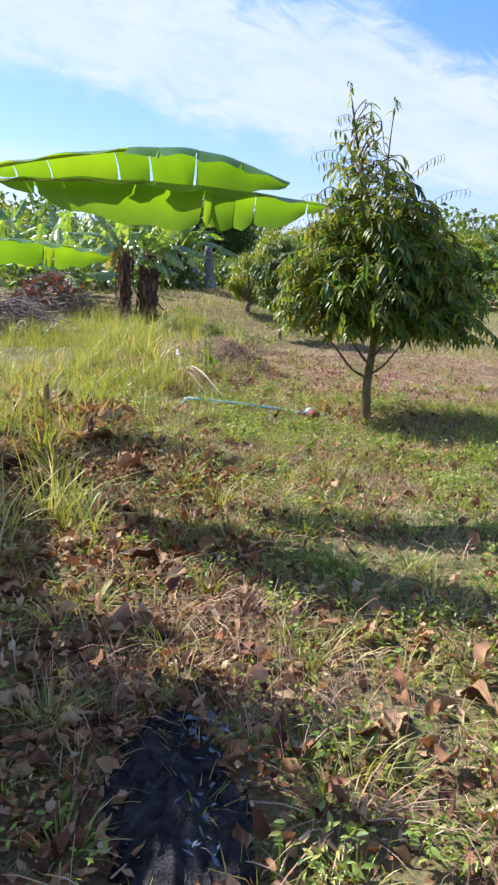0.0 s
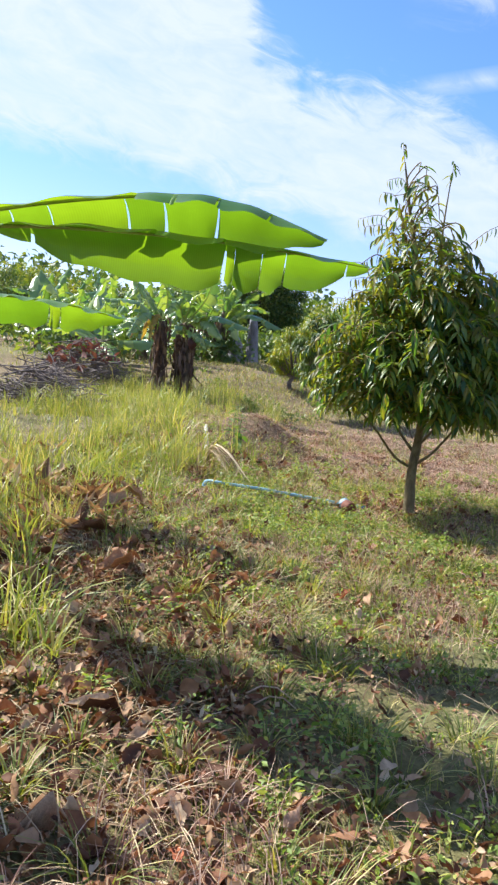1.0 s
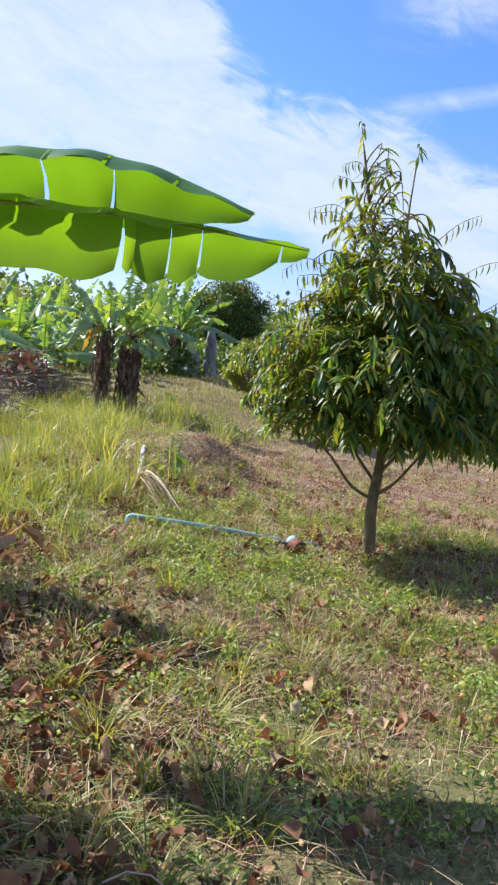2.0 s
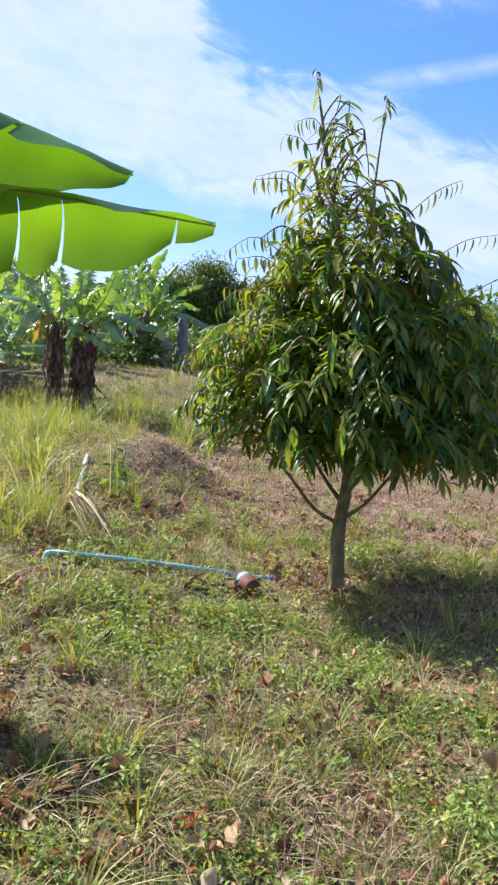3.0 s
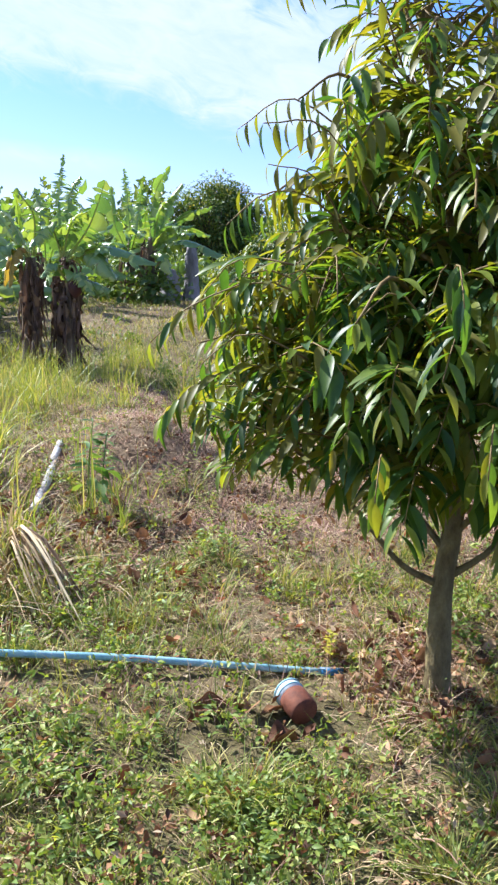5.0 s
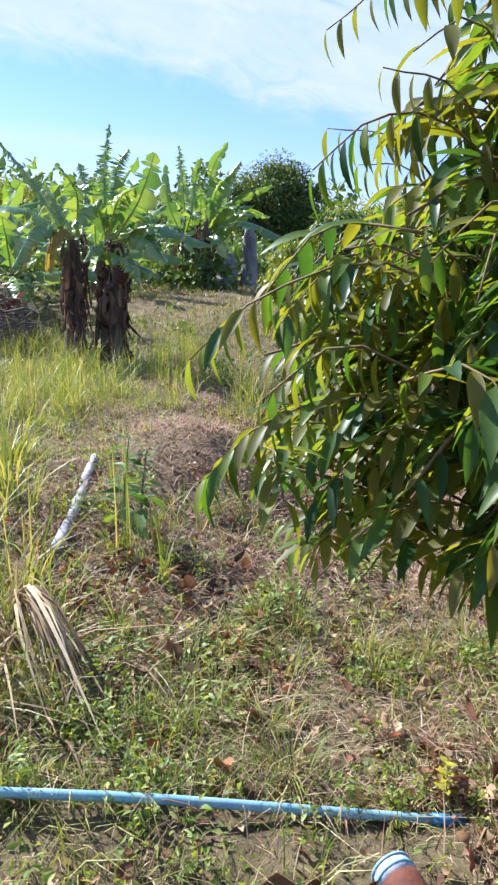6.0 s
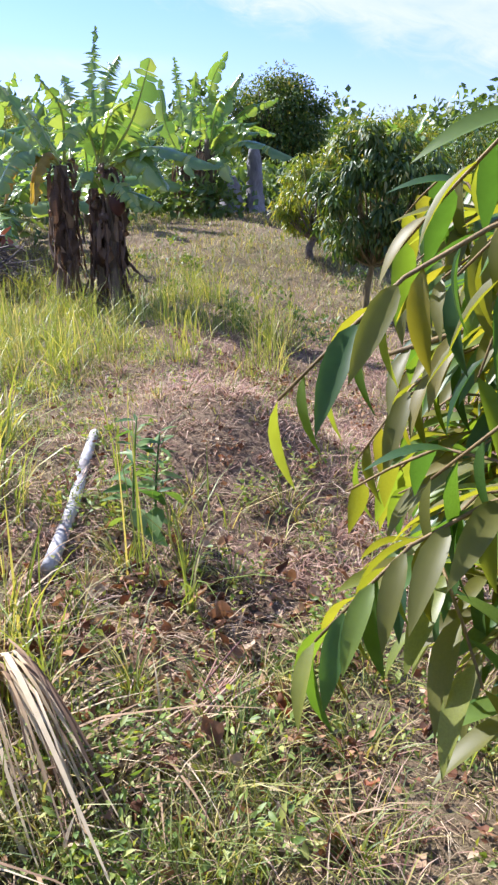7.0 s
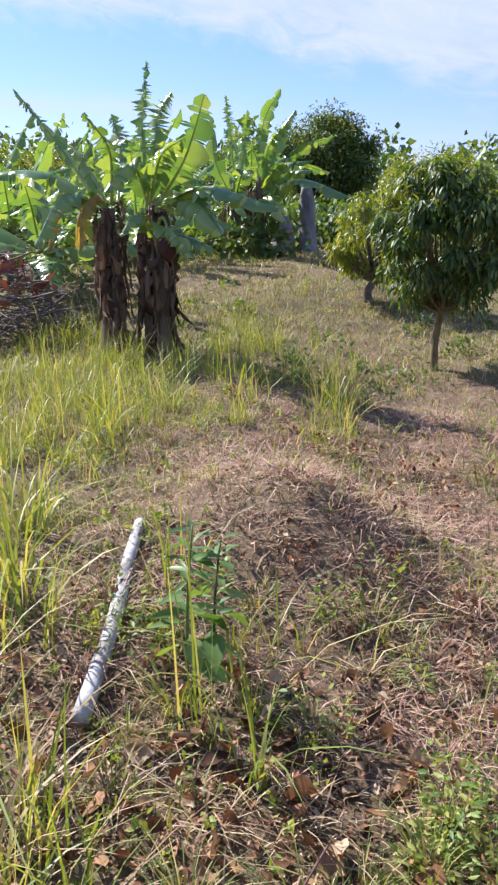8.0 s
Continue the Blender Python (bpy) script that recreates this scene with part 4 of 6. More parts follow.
    banana_plant(G(-3.25, 13.9), (0.0, 0.0, 1.05), 0.10, fan(g, 7, 1.4, 0.24), 53, "banana plant behind the clump with arching leaves", 2, group=grp)
    # others about the orchard
    for k, (x, y, h, ln) in enumerate([(-4.75, 8.2, 1.0, 1.15), (-5.6, 9.4, 1.1, 1.3), (-4.6, 11.5, 1.1, 1.4), (-5.9, 13.5, 1.2, 1.5), (-4.4, 15.5, 1.3, 1.6), (-6.6, 16.8, 1.4, 1.7), (-8.2, 17.5, 1.4, 1.7),
                                       (-7.4, 12.5, 1.2, 1.5), (6.0, 15.0, 1.4, 1.6), (7.6, 17.0, 1.5, 1.7), (3.0, 19.0, 1.4, 1.6), (0.6, 19.5, 1.4, 1.6)]):
        banana_plant(G(x, y), (0.0, 0.03, h * 0.62), 0.10, fan(g, 11, ln * 1.15, 0.27, 0, 66), 60 + k, "banana plant with arching torn leaves and brown stem", 2, group="scattered bananas")


near_banana()
banana_clumps()


# ---- other trees ----
def leaf_tree(name, at, label, category, trunk_h, trunk_r, crown_at, crown_r, clumps, per, leaf, mat, seed, hang=0.3, shape=LEAF_DIAMOND, group="", bark=None):
    """Trunk, limbs to each clump, and a crown of leaves about the clumps."""
    root = thing(name, at, label, category, group)
    g = np.random.default_rng(seed)
    c, R = np.asarray(crown_at, float), np.asarray(crown_r, float)
    fork = np.array([c[0] * 0.3, c[1] * 0.3, trunk_h])
    line = curve_points([(0, 0, -0.1), (g.normal(0, 0.02), g.normal(0, 0.02), trunk_h * 0.5), fork, (c + fork) / 2 + (0, 0, R[2] * 0.2)], 12)
    place("trunk", Bag().add(*tube(line, np.linspace(trunk_r * 1.15, trunk_r * 0.5, 12), 9, knobbly=0.12, seed=seed)).mesh("trunk", bark or M_DARKBARK), root)
    pos, along, nor = [], [], []
    limbs = Bag()
    for k in range(clumps):
        u = unit(g.normal(size=3))
        rad = g.uniform(0.3, 1.2 if hang > 0.6 else 1.05) ** 0.5
        p = c + u * R * rad * 0.82
        p[2] = max(p[2], c[2] - R[2] * 0.75)
        limb = tube(curve_points([fork, (fork + p) / 2 + (0, 0, -0.08 * R[2]), p], 5), np.linspace(trunk_r * 0.45, trunk_r * 0.1, 5), 4, cap=False)
        if group:
            limbs.add(*limb)
        else:
            place("limb", Bag().add(*limb).mesh("limb", bark or M_DARKBARK), root)
        spread_r = R * (g.uniform(0.13, 0.27) if hang > 0.6 else g.uniform(0.18, 0.36))
        q = unit(g.normal(size=(per, 3)))
        pos.append(p + q * spread_r * (g.random((per, 1)) ** 0.45))
        along.append(unit(q + g.normal(0, 0.5, (per, 3)) - np.array([0, 0, hang * 2])))
        nor.append(q * 0.6 + np.array([0, 0, 0.9]) + g.normal(0, 0.4, (per, 3)))
    pos, along, nor = np.concatenate(pos), np.concatenate(along), np.concatenate(nor)
    if group:
        place("limb", limbs.mesh("limb", bark or M_DARKBARK), root)["kind"] = "stuff"
    size = leaf * g.uniform(0.65, 1.25, len(pos))
    crown = place("crown", Bag().add(*scatter(shape, pos, along, nor, size, size * (0.125 if hang > 0.6 else 0.27))).mesh("crown", mat), root)
    crown["kind"] = "stuff"
    return root


leaf_tree("mango_sapling", G(-0.62, 6.75), "young mango tree with dense dark drooping leaves", "tree", 0.5, 0.035, (0.14, 0.05, 1.16), (0.68, 0.64, 0.70), 60, 170, 0.09, M_MANGO, 71, 0.62, LEAF_MID, bark=M_BARK)
leaf_tree("fruit_tree", G(-1.2, 9.1), "small fruit tree with yellow-green leaves on a pale trunk", "tree", 0.25, 0.05, (0.12, 0.0, 0.78), (0.62, 0.55, 0.62), 55, 130, 0.075, M_YOUNG, 72, 0.62, LEAF_MID, bark=M_GREYSTICK)
leaf_tree("fruit_tree", G(0.9, 10.5), "leafy young orchard tree with green crown", "tree", 0.5, 0.05, (0, 0, 0.95), (0.85, 0.8, 0.55), 70, 110, 0.07, M_MANGO, 73, 0.65, LEAF_MID, bark=M_BARK)
leaf_tree("shade_tree", G(-2.75, 25.0), "dense dark-green rounded tree behind the bananas", "tree", 0.9, 0.16, (0.1, 0.0, 2.15), (1.75, 1.5, 1.5), 100, 220, 0.11, M_MANGO, 74, 0.25)
g_ = np.random.default_rng(23)
for k, (x, y, h, r) in enumerate([(-14, 32, 3.4, 3.0), (-9.5, 30, 2.7, 2.4), (-6.2, 27, 2.5, 2.0), (0.8, 27, 2.7, 2.0), (4.0, 24, 2.6, 2.0), (7.0, 22, 2.6, 1.8), (9.5, 20, 2.9, 2.0), (11.5, 27, 3.6, 2.6), (-12.5, 22, 2.6, 2.2),
                                  (5.2, 17, 2.0, 1.1), (4.2, 14.5, 1.7, 0.9), (7.8, 13.8, 1.9, 1.1)]):
    leaf_tree("orchard_tree", G(x, y), "bushy green tree along the orchard's far side", "tree", h * 0.3, 0.05 + 0.03 * r, (0, 0, h * 0.58), (r, r * 0.9, h * 0.42), 70, 170, 0.065 + 0.022 * r, M_FOREST if k % 3 else M_YOUNG,
              80 + k, 0.3, group="far orchard trees")


def far_woods():
    """A belt of woods round the horizon."""
    g = np.random.default_rng(3)
    n = 40000
    a = g.uniform(0, 2 * np.pi, n)
    a = np.where(g.random(n) < 0.6, np.pi / 2 + g.uniform(-0.75, 0.75, n), a)
    dist = g.uniform(38, 60, n)
    h = (2.0 + 2.4 * vnoise(a * 40, a * 0, 1.7, 5) + 1.2 * vnoise(a * 40, a * 0, 0.5, 6))
    x, y = dist * np.cos(a), dist * np.sin(a)
    z = gz(x, y) + h * g.random(n) ** 0.7
    pos = np.stack([x, y, z], -1)
    me = Bag().add(*scatter(LEAF_DIAMOND, pos, randdir(n, -0.3), randdir(n, 0.6), g.uniform(0.25, 0.55, n), g.uniform(0.09, 0.18, n))).mesh("far_woods", M_FOREST)
    tagged(place("far_woods", me), "distant belt of green woods round the orchard", "woods", kind="stuff")


def undergrowth():
    """Scrub between the far trees."""
    g = np.random.default_rng(8)
    m = 1200
    cx, cy = g.uniform(-16, 16, m), g.uniform(8.8, 34, m)
    cy = np.where(cx > -3.9, np.maximum(cy, 12.6), cy)
    cy = np.where((cx > -2.4) & (cx < 2.5), np.maximum(cy, 15.5), cy)
    ch = 0.35 + 0.9 * vnoise(cx, cy, 3.0, 9)
    n = 36
    k = np.repeat(np.arange(m), n)
    q = unit(g.normal(size=(m * n, 3))) * (g.random((m * n, 1)) ** 0.4)
    pos = np.stack([cx[k], cy[k], gz(cx[k], cy[k]) + ch[k] * 0.55], -1) + q * np.stack([ch[k] * 0.7, ch[k] * 0.6, ch[k] * 0.6], -1)
    s = g.uniform(0.10, 0.24, m * n)
    me = Bag().add(*scatter(LEAF_DIAMOND, pos, unit(q + randdir(m * n, 0.2)), q + np.array([0, 0, 0.8]), s, s * 0.26)).mesh("undergrowth", M_FOREST)
    tagged(place("undergrowth", me), "tangled green scrub between the far trees", "scrub", kind="stuff")


undergrowth()
far_woods()


# ---- things on the ground ----
def irrigation_pipe():
    root = thing("irrigation_pipe", (0, 0, 0), "pale blue plastic irrigation pipe lying across the grass", "pipe")
    line = curve_points([(-1.70, -0.16, 0.188), (-1.2, -0.06, 0.137), (-0.75, 0.022, 0.08), (-0.40, 0.086, 0.034)], 14)
    place("pipe_run", Bag().add(*tube(line, 0.0135, 12)).mesh("pipe_run", M_BLUE), root)
    place("end_cap", Bag().add(*tube([(-0.43, 0.08, 0.038), (-0.345, 0.097, 0.028)], 0.018, 12)).mesh("end_cap", M_BLUECAP), root, "darker blue end cap")
    el = curve_points([(-1.66, -0.152, 0.177), (-1.715, -0.164, 0.182), (-1.735, -0.168, 0.155), (-1.735, -0.168, 0.11)], 9)
    place("elbow", Bag().add(*tube(el, 0.0175, 12)).mesh("elbow", M_BLUE), root, "pale elbow joint")
    z = float(gz(-1.735, -0.168))
    place("riser", Bag().add(*tube([(-1.735, -0.168, z - 0.05), (-1.735, -0.168, 0.12)], 0.013, 12)).mesh("riser", M_BLUE), root)


def tin_can():
    at = G(-0.535, -0.245)
    root = thing("tin_can", at, "rusty brown tin with chipped white rim lying in the grass", "tin")
    way = Vector((0.45, -0.85, -0.12)).normalized()
    mid = Vector((0, 0, 0.05))
    a, b = mid - way * 0.065, mid + way * 0.065
    place("can_body", Bag().add(*tube([a, a + way * 0.005, mid - way * 0.02], [0.046, 0.05, 0.05], 20)).mesh("can_body", M_TINWHITE), root, "chipped white enamel end")
    place("can_bottom", Bag().add(*tube([mid - way * 0.02, mid, b - way * 0.006, b], [0.0505, 0.051, 0.05, 0.046], 20)).mesh("can_bottom", M_RUST), root, "rust-brown end")
    for s in (0.0, 0.022):
        ring = Bag().add(*tube([a + way * (0.002 + s), a + way * (0.008 + s)], 0.0525, 20))
        place("rim", ring.mesh("rim", M_BLUE), root, "faded blue rim")


def pale_pole():
    root = thing("pale_pole", (0, 0, 0), "old pole with flaking pale grey paint leaning on the bank", "pole")
    a, b = np.array([-1.92, 1.45, 0.245]), np.array([-2.05, 2.5, 0.39])
    line = curve_points([a - (b - a) * 0.04, a + (b - a) * 0.35 + (0.012, 0, 0.0), a + (b - a) * 0.7, b], 16)
    line[:, 2] += max(0.0, float(np.quantile(gz(line[:, 0], line[:, 1]) + 0.016 - line[:, 2], 0.8)))
    place("shaft", Bag().add(*tube(line, np.linspace(0.027, 0.022, 16), 14, knobbly=0.05, seed=4)).mesh("shaft", M_PALE), root)
    place("pole_end", Bag().add(*tube([b, b + (b - a) * 0.03], [0.019, 0.015], 10)).mesh("pole_end", M_STUMP), root, "bare grey wooden end")


def brush_pile(at, r, h, n, label, mat=None, seed=0, leaves=0):
    root = thing("brush_pile", at, label, "brush pile")
    g = np.random.default_rng(seed)
    bag = Bag()
    for _ in range(n):
        a, d = g.uniform(0, 6.28), math.sqrt(g.random())
        c = np.array([math.cos(a) * d * r[0], math.sin(a) * d * r[1], 0])
        c[2] = h * (1 - d ** 1.6) * g.random() + 0.02
        ln, az, tip = g.uniform(0.25, 0.8), g.uniform(0, 6.28), g.normal(0, 0.28)
        v = np.array([math.cos(az) * math.cos(tip), math.sin(az) * math.cos(tip), math.sin(tip)]) * ln / 2
        k = g.normal(0, 0.03, 3)
        rad = g.uniform(0.004, 0.012)
        bag.add(*tube(curve_points([c - v, c + k, c + v], 5), np.linspace(rad, rad * 0.5, 5), 4, cap=False))
    place("brushwood", bag.mesh("brushwood", mat or M_GREYSTICK), root)["kind"] = "stuff"
    if leaves:
        a, d = g.uniform(0, 6.28, leaves), np.sqrt(g.random(leaves)) * 0.8
        pos = np.stack([np.cos(a) * d * r[0], np.sin(a) * d * r[1], h * (1.02 - d ** 1.6) * g.uniform(0.7, 1, leaves)], -1)
        place("withered_foliage", Bag().add(*scatter(LEAF_CURLED, pos, randdir(leaves), randdir(leaves, 0.8), g.uniform(0.1, 0.22, leaves), g.uniform(0.03, 0.06, leaves))).mesh("withered_foliage", M_RED),
              root, "red-brown withered leaves")["kind"] = "stuff"


def stump(at, h, r, seed, label, lean=(0, 0)):
    root = thing("stump", at, label, "stump")
    g = np.random.default_rng(seed)
    line = curve_points([(0, 0, -0.1), (lean[0] * 0.3, lean[1] * 0.3, h * 0.4), (lean[0], lean[1], h)], 14)
    v, q, t = tube(line, r * np.interp(np.linspace(0, 1, 14), [0, 0.15, 0.8, 1], [1.45, 1.0, 0.72, 0.45]), 14, knobbly=0.3, seed=seed)
    place("stump_wood", Bag().add(v, q, t).mesh("stump_wood", M_STUMP), root)


def ash_heap():
    root = thing("ash_heap", G(-1.27, -5.95), "dark charred ash heap with blue-grey scraps in shade", "ash heap")
    g = np.random.default_rng(9)
    n = 44
    u = np.linspace(-1, 1, n)
    X, Y = np.meshgrid(u, u)
    d = np.sqrt(X * X + Y * Y)
    h = 0.08 * (1 - np.clip(d, 0, 1) ** 1.8) * (0.75 + 0.6 * vnoise(X, Y, 0.3, 8)) + 0.045 * vnoise(X, Y, 0.09, 9) - 0.03
    wx, wy = X * 0.20 - 0.06 * Y, Y * 0.52
    h = np.where(d < 0.80 + 0.24 * vnoise(X * 0.7 + 3, Y, 0.22, 6), h + gz(wx - 1.27, wy - 5.95) - float(gz(-1.27, -5.95)), -0.08)
    v = np.stack([wx, wy, h], -1).reshape(-1, 3)
    i, j = np.meshgrid(np.arange(n - 1), np.arange(n - 1), indexing="ij")
    a = i * n + j
    q = np.stack([a, a + 1, a + n + 1, a + n], -1).reshape(-1, 4)
    place("ash", mesh_from("ash", v, q, mats=[M_ASH]), root)
    m = 44
    t = g.uniform(-0.9, 0.9, m)
    pos = np.stack([0.07 + g.normal(0, 0.045, m), t * 0.33, np.zeros(m)], -1)
    pos[:, 2] = 0.08 * (1 - np.clip(np.abs(pos[:, 0]) / 0.2, 0, 1) ** 1.8) * 0.8 + 0.04
    place("burnt_scrap_layer", Bag().add(*scatter(LEAF_CURLED, pos, randdir(m), randdir(m, 1.2), g.uniform(0.012, 0.035, m), g.uniform(0.003, 0.009, m))).mesh("burnt_scrap_layer", M_CLOTH), root, "blue-grey burnt scraps")["kind"] = "stuff"


def broad_weed(at, h, seed, label):
    root = thing("broadleaf_weed", at, label, "weed")
    g = np.random.default_rng(seed)
    line = curve_points([(0, 0, -0.02), (0.01, 0.0, h * 0.5), (0.03, 0.02, h)], 8)
    place("stem", Bag().add(*tube(line, np.linspace(0.006, 0.003, 8), 6)).mesh("stem", M_BROAD), root)
    for k in range(30):
        low = k < 4
        u = 0.2 + 0.09 * k if low else 0.42 + 0.58 * (k - 4) / 25
        p = np.array([np.interp(u, np.linspace(0, 1, 8), line[:, i]) for i in range(3)])
        a = k * 2.4 + g.normal(0, 0.4)
        d = np.array([[math.cos(a), math.sin(a), -0.55 if low else g.uniform(-0.25, 0.55)]])
        s = g.uniform(0.11, 0.15) if low else g.uniform(0.07, 0.12) * (1.2 - 0.4 * u)
        v, q, t = scatter(LEAF_MID, p[None] + unit(d) * (0.03 if low else 0.006), d, np.array([[0, 0, 1.0]]) + 0.7 * d + g.normal(0, 0.35, (1, 3)), np.array([s]), np.array([s * (0.27 if low else 0.13)]))
        place("leaf", Bag().add(v, q, t).mesh("leaf", M_BROAD), root)


def grass_tuft(at, h, n, seed, label, spread_by=0.06, lean=0.35, width=0.009, group="", dry=False):
    ob = thing("grass_tuft", at, label, "grass", group)
    g = np.random.default_rng(seed)
    px, py = g.normal(0, spread_by, n), g.normal(0, spread_by, n)
    z = gz(px + at[0], py + at[1]) - at[2] - 0.015
    az = np.arctan2(py, px) + g.normal(0, 0.7, n)
    v, q, t = blades(px, py, h * g.uniform(0.5, 1.1, n), width * g.uniform(0.7, 1.3, n), lean * g.uniform(0.2, 2.2, n), az, 4, z)
    v = v.reshape(n, 9, 3)
    for k in range(n):
        place("blade", mesh_from("blade", v[k], [(0, 1, 3, 2), (2, 3, 5, 4), (4, 5, 7, 6)], [(6, 7, 8)], [M_STRAW if dry else M_TALL]), ob)
    return ob


irrigation_pipe()
tin_can()
pale_pole()
brush_pile(G(-4.5, 4.0, 0.05), (0.75, 0.6), 0.62, 420, "heap of dry grey brushwood sticks", seed=5)
brush_pile(G(-4.75, 7.0, 0.1), (0.8, 0.6), 0.75, 300, "heap of grey branches with red-brown withered leaves", seed=6, leaves=70)
stump(G(-2.30, 14.0), 1.12, 0.17, 3, "tall grey weathered stump standing in grass", (-0.02, 0.0))
stump(G(-2.72, 14.0), 0.62, 0.24, 4, "low broad grey weathered stump", (-0.05, 0.0))
ash_heap()
broad_weed(G(-1.68, 1.68), 0.50, 2, "broadleaf weed with large soft green leaves")
broad_weed(G(-1.62, 1.78), 0.42, 3, "leafy green weed beside the pole")


# ---- ground cover ----
def sample(n, x0, x1, y0, y1, keep):
    x, y = RNG.uniform(x0, x1, n), RNG.uniform(y0, y1, n)
    k = RNG.random(n) < keep(x, y) * (1 - bare_at(x, y))
    return x[k], y[k]


def bare_at(x, y):
    """Trodden spots and the strip where the pipe and the tin lie."""
    bare = 0.9 * np.exp(-(((x + 0.80) / 0.16) ** 2 + ((y + 0.42) / 0.13) ** 2))
    bare = np.maximum(bare, 0.97 * (1 - step(0.45, 0.95, np.hypot((x + 1.27 + 0.115 * (y + 5.95)) / 0.21, (y + 5.95) / 0.54))))
    for cx, cy, r in ((-0.25, -4.0, 0.42), (-0.05, -3.1, 0.34), (-0.45, -5.4, 0.3), (0.3, -4.4, 0.35), (-0.62, -1.74, 0.10), (0.01, -2.03, 0.10), (-0.6, -2.9, 0.18), (-0.1, -3.3, 0.2), (-0.45, -4.3, 0.25), (-0.5, -5.5, 0.22)):
        bare = np.maximum(bare, 0.8 * np.exp(-((x - cx) ** 2 + (y - cy) ** 2) / r ** 2))
    run = np.interp(x, [-1.72, -1.2, -0.75, -0.36], [-0.16, -0.06, 0.03, 0.11])
    strip = (np.abs(x + 1.04) < 0.72) & (y < run + 0.02) & (y > run - 0.14)
    front = (np.abs(x + 1.0) < 0.75) & (y < run - 0.14) & (y > run - 0.6)
    return np.maximum(bare, np.maximum(0.75 * strip, (0.4 + 0.4 * (x > -0.95)) * front))


def patches(x, y, s=0.55, seed=4):
    return 0.65 * vnoise(x, y, s, seed) + 0.35 * vnoise(x, y, s * 0.33, seed + 1)


def mulch_at(x, y):
    """Where the ground is covered with cut reddish straw: round the trunk and on the bank."""
    bank = step(0.7, 1.5, y) * (1 - step(4.8, 6.2, y)) * step(-2.6, -1.8, x) * (1 - step(2.5, 4.0, x))
    return np.maximum(np.exp(-((x - 0.05) ** 2 + (y - 0.15) ** 2) / 0.28), 0.85 * bank)


GREEN = [(-0.63, -0.9, 0.25), (-0.45, -2.94, 0.2), (-1.03, -1.21, 0.3), (-0.74, -0.84, 0.2), (-1.2, -0.75, 0.25), (-1.23, 0.45, 0.28), (-0.62, 1.71, 0.25), (-0.35, -0.51, 0.16),
         (0.35, 0.56, 0.3), (-1.12, 0.7, 0.16), (-1.29, 0.5, 0.16), (-1.0, 1.3, 0.14), (-0.61, 1.7, 0.2), (-0.8, -4.3, 0.22), (-0.9, -4.05, 0.2), (0.2, -2.6, 0.3), (-0.2, -1.5, 0.3)]


def green_at(x, y):
    """Where soft weeds grow thick."""
    x, y = np.asarray(x, float), np.asarray(y, float)
    out = 0 * x
    for cx, cy, r in GREEN:
        out = np.maximum(out, np.exp(-((x - cx) ** 2 + (y - cy) ** 2) / r ** 2))
    return out


def tall_at(x, y):
    left = step(1.4, 2.0, -x - 0.5 * (vnoise(x, y, 0.8, 12) - 0.5)) * step(-3.2, -2.0, y) * (1 - step(6.5, 7.5, y)) * (1 - step(4.2, 4.8, -x))
    left = left * (0.16 + 0.84 * step(0.4, 0.62, vnoise(x, y, 0.9, 13)))
    open_bank = step(1.1, 1.5, y) * (1 - step(3.6, 4.3, y)) * step(-2.75, -2.35, x)
    far = step(3.9, 4.5, y) * (1 - step(6.0, 7.0, y)) * step(-3.9, -3.2, x) * (1 - step(-1.6, -0.9, x)) * (0.06 + 0.94 * step(0.45, 0.6, vnoise(x, y, 0.5, 14)))
    return np.clip(np.maximum(left * (1 - 0.92 * open_bank), far), 0, 1)


def litter_at(x, y):
    left = step(0.75, 1.3, -x - 0.4 * step(-2.6, -1.0, y)) * (1 - 0.75 * step(-2.8, -1.8, y) * step(-2.4, -2.0, x)) * (1 - step(-1.0, -0.2, y)) * step(-7.0, -6.0, y)
    left = np.maximum(left, 0.42 * (1 - step(-4.9, -4.0, y)))
    left = np.maximum(left, 0.35 * step(0.2, 0.7, y) * (1 - step(1.3, 1.9, y)) * step(0.7, 1.1, -x))
    way = 0.13 * np.exp(-((x + 0.35) / 0.8) ** 2) * (1 - step(-2.5, 0.5, y))
    ring = 0.7 * np.exp(-((x + 0.12) ** 2 + (y - 0.08) ** 2) / 0.12)
    return np.clip(np.maximum(np.maximum(left, way), ring) + 0.05, 0, 1)


def cover(name, arrays, mat, label, category):
    tagged(place(name, Bag().add(*arrays).mesh(name, mat)), label, category, kind="stuff")


def near_way(x, y):
    """Thins the cover out away from the way."""
    return np.clip(1.25 - 0.28 * np.abs(x + 0.7), 0.25, 1) * np.clip(1.3 - 0.09 * np.maximum(y + 2, 0), 0.2, 1)


